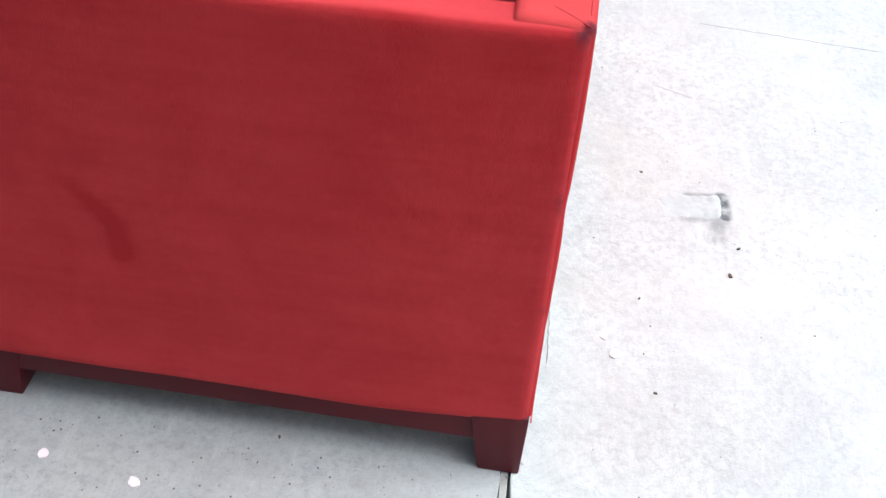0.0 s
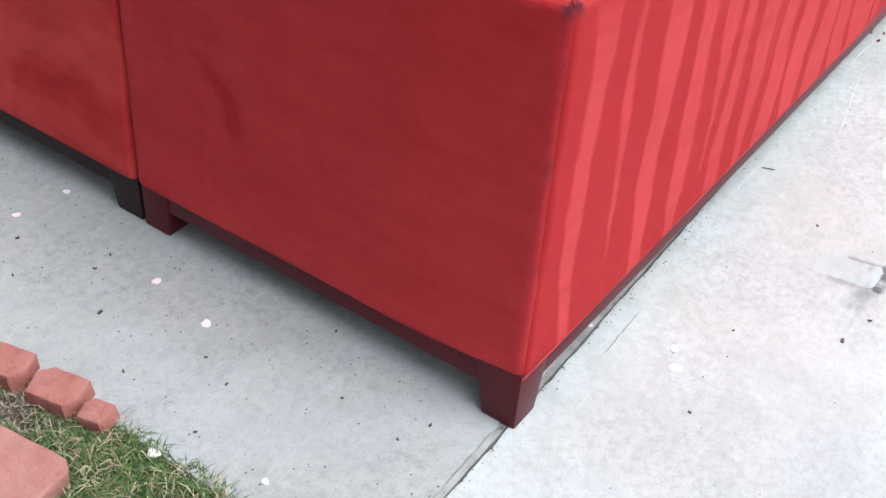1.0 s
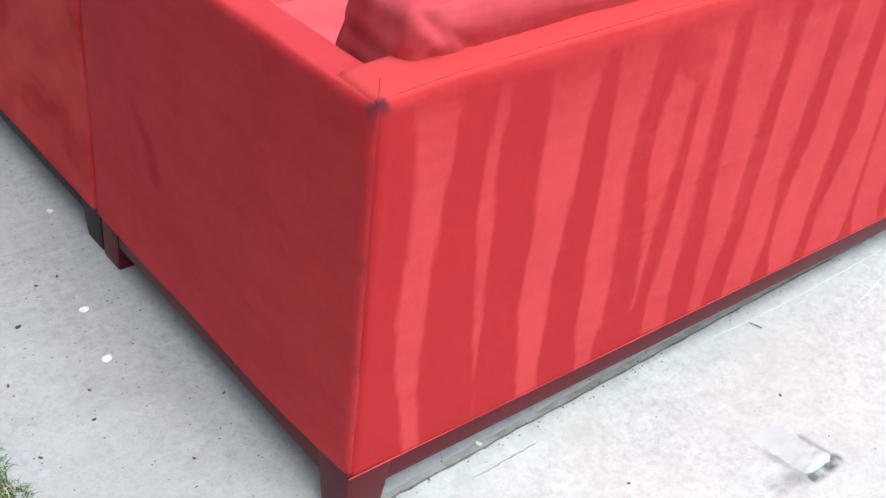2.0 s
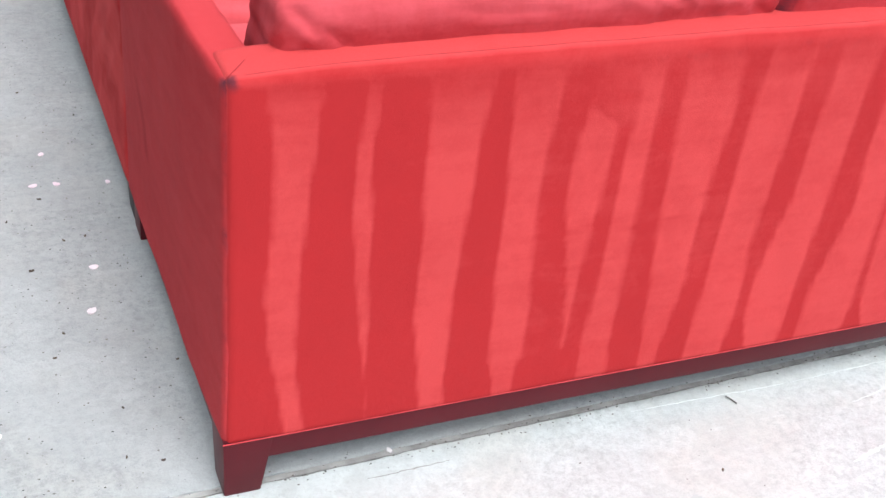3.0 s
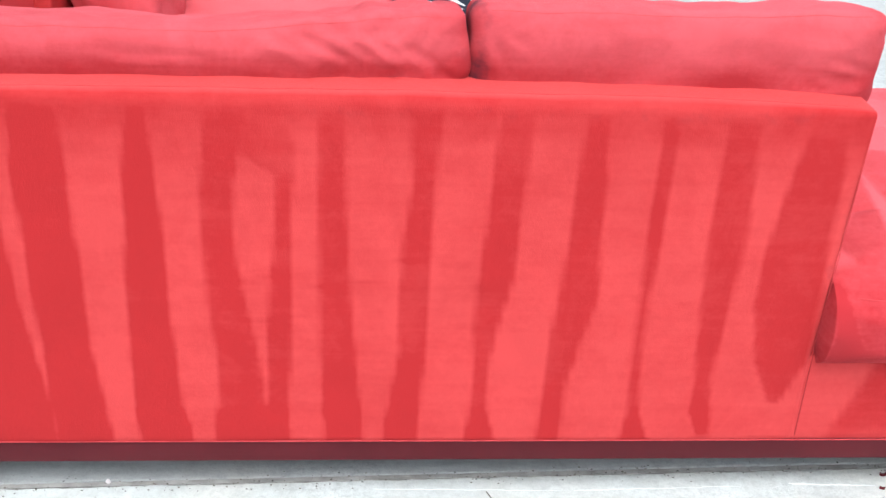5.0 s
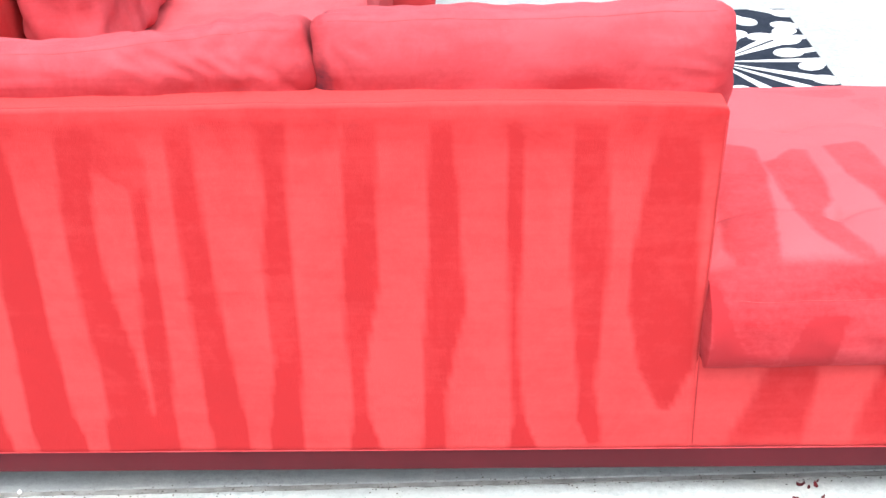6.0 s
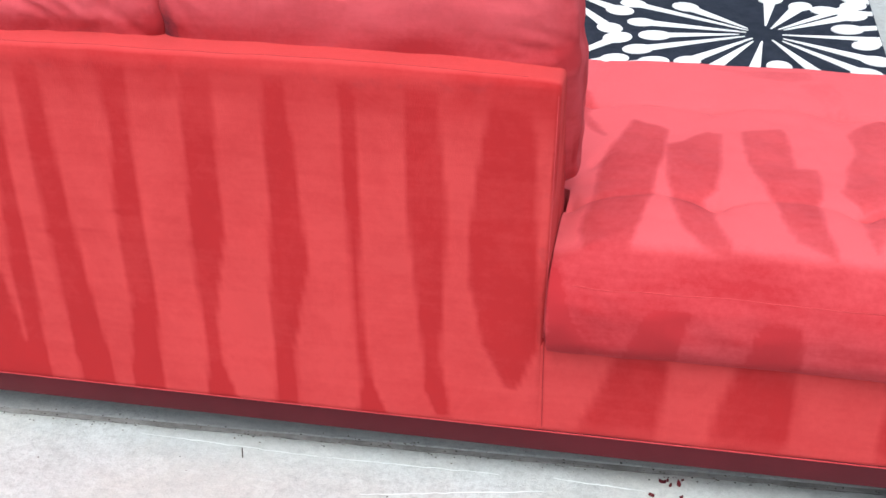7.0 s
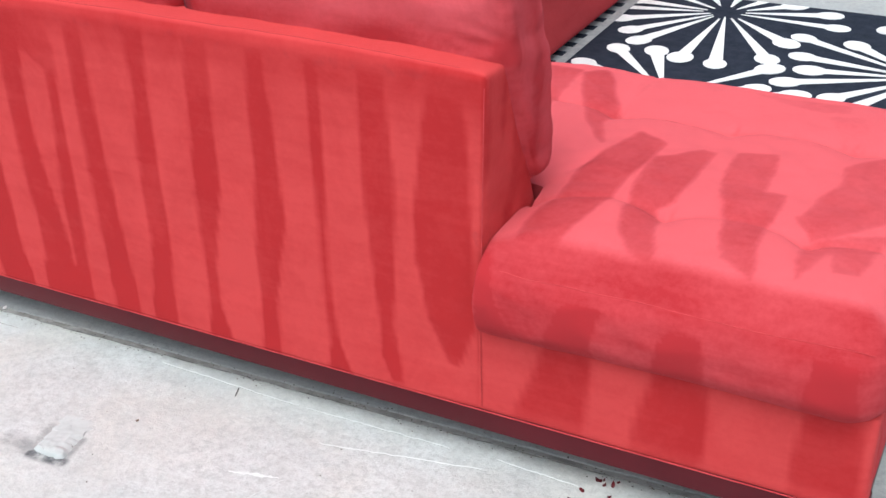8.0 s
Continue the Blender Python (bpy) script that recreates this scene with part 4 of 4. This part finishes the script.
for i in range(20):
    y = RY0 + 0.03 + i * (RY1 - RY0 - 0.06) / 19
    part("fringe_bar", block((RX0 - 0.075, y - 0.024, 0.0005), (RX0 - 0.038, y + 0.022, 0.006), 0.002), RUG_DARK, rug)


def clip_to(outline, x0, x1, y0, y1):
    """An outline cut to a rectangle."""
    for axis, limit, keep in ((0, x0, 1), (0, x1, -1), (1, y0, 1), (1, y1, -1)):
        cut = []
        for a, b in zip(outline, outline[1:] + outline[:1]):
            da, db = (a[axis] - limit) * keep, (b[axis] - limit) * keep
            if da >= 0:
                cut.append(a)
            if da * db < 0:
                t = da / (da - db)
                cut.append((a[0] + (b[0] - a[0]) * t, a[1] + (b[1] - a[1]) * t))
        outline = cut
        if len(outline) < 3:
            return []
    return outline


def pin(cx, cy, angle, r0, r1, wide, head):
    c, s = math.cos(angle), math.sin(angle)
    pts = [(r0, -0.003)]
    pts += [(r1 - head * 0.9, -wide)]
    for k in range(13):
        a = -2.55 + 5.1 * k / 12
        pts.append((r1 + head * 1.1 * math.cos(a), head * 0.9 * math.sin(a)))
    pts += [(r1 - head * 0.9, wide), (r0, 0.003)]
    return [(cx + c * u - s * v, cy + s * u + c * v) for u, v in pts]


def burst(cx, cy, rays):
    for k, (degrees, reach) in enumerate(rays):
        out = clip_to(pin(cx, cy, radians(degrees), 0.06 + 0.012 * (k % 3), reach, 0.021 + 0.003 * (k % 2), 0.045 + 0.003 * (k % 3)), RX0 + 0.004, RX1 - 0.004, RY0 + 0.004, RY1 - 0.004)
        if out:
            height = 0.0096 + 0.00003 * len(rug.children)
            part("motif", prism(out, 0.0086, height, 0.0), RUG_WHITE, rug)


burst(1.255, 2.806, ((-129, 0.42), (-115, 0.47), (-91, 0.54), (-78, 0.57), (-59, 0.52), (-42, 0.39), (-4, 0.42), (16, 0.38), (38, 0.28), (62, 0.3), (90, 0.28), (120, 0.3), (150, 0.36), (177, 0.37), (-168, 0.42), (-148, 0.40)))
burst(2.043, 2.372, ((151, 0.52), (138, 0.36), (85, 0.37), (66, 0.33), (46, 0.46), (36, 0.38), (0, 0.42), (-30, 0.40), (-46, 0.44), (-65, 0.44), (-97, 0.40), (-117, 0.42), (-131, 0.38), (-154, 0.46), (-170, 0.37), (172, 0.42)))
burst(1.303, 1.92, ((129, 0.45), (112, 0.405), (54, 0.43), (31, 0.30), (21, 0.41), (0, 0.38), (-25, 0.36), (-50, 0.40), (-80, 0.42), (-110, 0.40), (-140, 0.36), (-165, 0.36), (154, 0.38), (175, 0.36)))
burst(2.10, 1.55, ((92, 0.53), (75, 0.40), (58, 0.36), (110, 0.40), (127, 0.36), (145, 0.40), (170, 0.36), (-160, 0.38), (-130, 0.36), (-95, 0.40), (-60, 0.36), (-30, 0.38), (5, 0.36), (30, 0.34)))
burst(2.80, 2.60, ((158, 0.46), (176, 0.54), (197, 0.50), (214, 0.52)))
burst(2.06, 3.16, ((-35, 0.42), (-62, 0.38), (-92, 0.36), (-122, 0.40)))
part("edge_band", block((RX0 - 0.085, RY0, 0.0004), (RX0 - 0.036, RY1, 0.0045), 0.001), RUG_EDGE, rug)

# ---- litter on the concrete ----
def flake(x, y, size, turn, curl, stretch, seed):
    bm = bmesh.new()
    rng = random.Random(seed)
    ring = []
    for k in range(9):
        a = 2 * math.pi * k / 9
        r = size * rng.uniform(0.75, 1.1)
        ring.append((r * math.cos(a), r * math.sin(a) * stretch))
    top = [bm.verts.new((u, v, 0.0022 + curl * (abs(u) / size) ** 2 * size)) for u, v in ring]
    low = [bm.verts.new((u * 0.96, v * 0.96, 0.0004)) for u, v in ring]
    peak = bm.verts.new((0, 0, 0.0026))
    for k in range(9):
        j = (k + 1) % 9
        bm.faces.new((top[k], top[j], peak)), bm.faces.new((low[k], low[j], top[j], top[k]))
    bm.faces.new(low[::-1])
    bmesh.ops.transform(bm, matrix=Matrix.Translation((x, y, 0)) @ Matrix.Rotation(radians(turn), 4, "Z"), verts=bm.verts[:])
    return bm


PETALS = ((-0.100, 0.722, 10), (-0.127, 0.570, 11), (-0.018, 1.061, 8), (-0.131, 1.074, 9), (-0.183, 1.076, 9), (-0.150, 1.218, 8), (-0.400, 0.421, 11), (0.311, -0.145, 12), (0.354, -0.123, 9), (-0.335, 0.245, 7), (0.313, 0.031, 6))
for i, (x, y, mm) in enumerate(PETALS):
    tagged(part("petal", flake(x, y, mm / 880, i * 47, 0.12, 0.75, 100 + i), PETAL, None), "fallen pale pink petal on the concrete", "petal", "fallen petals")
BITS = ((-0.177, 1.016, 8), (-0.101, 0.845, 7), (-0.147, 0.837, 7), (-0.225, 0.737, 10), (-0.255, 0.935, 6), (-0.190, 0.511, 6), (-0.215, 0.439, 7), (-0.303, 0.594, 7), (-0.327, 0.403, 7), (-0.075, 0.114, 7), (-0.134, 0.138, 6), (-0.118, 0.267, 5), (0.004, 0.380, 6), (0.890, -0.184, 7), (0.667, -0.378, 8), (0.578, -0.357, 12), (0.229, -0.214, 6), (0.472, -0.184, 5), (-0.169, 1.551, 7), (-0.048, 1.404, 6), (1.883, -0.030, 12), (1.907, -0.042, 8), (1.786, -0.119, 9), (1.801, -0.263, 10))
for i, (x, y, mm) in enumerate(BITS):
    tagged(part("leaf_bit", flake(x, y, mm / 1600, i * 61, 0.4, 0.55, 200 + i), BIT, None), "crumbled brown leaf bit on the concrete", "leaf bit", "leaf litter")
WINES = ((1.797, 0.038, 11), (1.811, 0.03, 7), (1.826, 0.035, 10), (1.779, -0.001, 9), (1.831, 0.002, 7), (1.835, -0.024, 9), (1.845, -0.031, 7), (1.861, -0.022, 10), (1.872, -0.044, 7), (1.752, -0.045, 6), (1.766, -0.033, 5), (1.832, 0.048, 5), (1.806, 0.043, 5))
for i, (x, y, mm) in enumerate(WINES):
    tagged(part("red_leaf_bit", flake(x, y, mm / 1500, i * 53, 0.8, 0.6, 300 + i), WINE, None), "dark red crumbled leaf on the driveway", "leaf bit", "red leaf litter")
tagged(part("twig", tube([(1.012, -0.005, 0.003), (1.017, -0.018, 0.0035), (1.022, -0.031, 0.003)], 0.0010), BIT, None), "small dark twig on the driveway", "twig", "leaf litter")


def specks(count, x0, x1, y0, y1, seed, line=None):
    rng = random.Random(seed)
    verts, faces = [], []
    for _ in range(count):
        x, y, r = rng.uniform(x0, x1), rng.uniform(y0, y1), rng.choice((0.0009, 0.0012, 0.0017, 0.0024))
        if line:
            y = line(x) + rng.gauss(0, 0.012)
        k = len(verts)
        for j in range(5):
            a = 1.2566 * j + rng.uniform(-0.3, 0.3)
            verts.append((x + r * math.cos(a), y + r * math.sin(a) * 0.7, 0.0003))
        verts.append((x, y, 0.0003 + r * 0.7))
        faces += [(k + j, k + (j + 1) % 5, k + 5) for j in range(5)]
        faces.append((k + 4, k + 3, k + 2, k + 1, k))
    me = bpy.data.meshes.new("grit")
    me.from_pydata(verts, [], faces)
    return me


GRIT = varied("dark_grit", (0.03, 0.028, 0.025), (0.20, 0.17, 0.14), 0.9, True)
tagged(link_mesh("grit", specks(480, LAWN_X + 0.02, -0.01, 0.05, 1.9, 8), GRIT), "fine dark grit scattered on the pale concrete", "grit", kind="stuff")
tagged(link_mesh("driveway_grit", specks(260, -0.6, 2.4, -1.2, -0.03, 9), GRIT), "sparse dark grit on the driveway slab", "grit", kind="stuff")
tagged(link_mesh("joint_grit", specks(520, LAWN_X, 2.5, -0.1, 0.1, 12, lambda x: JOINT(x) - 0.002), GRIT), "dark dirt crumbs along the slab joint", "grit", kind="stuff")
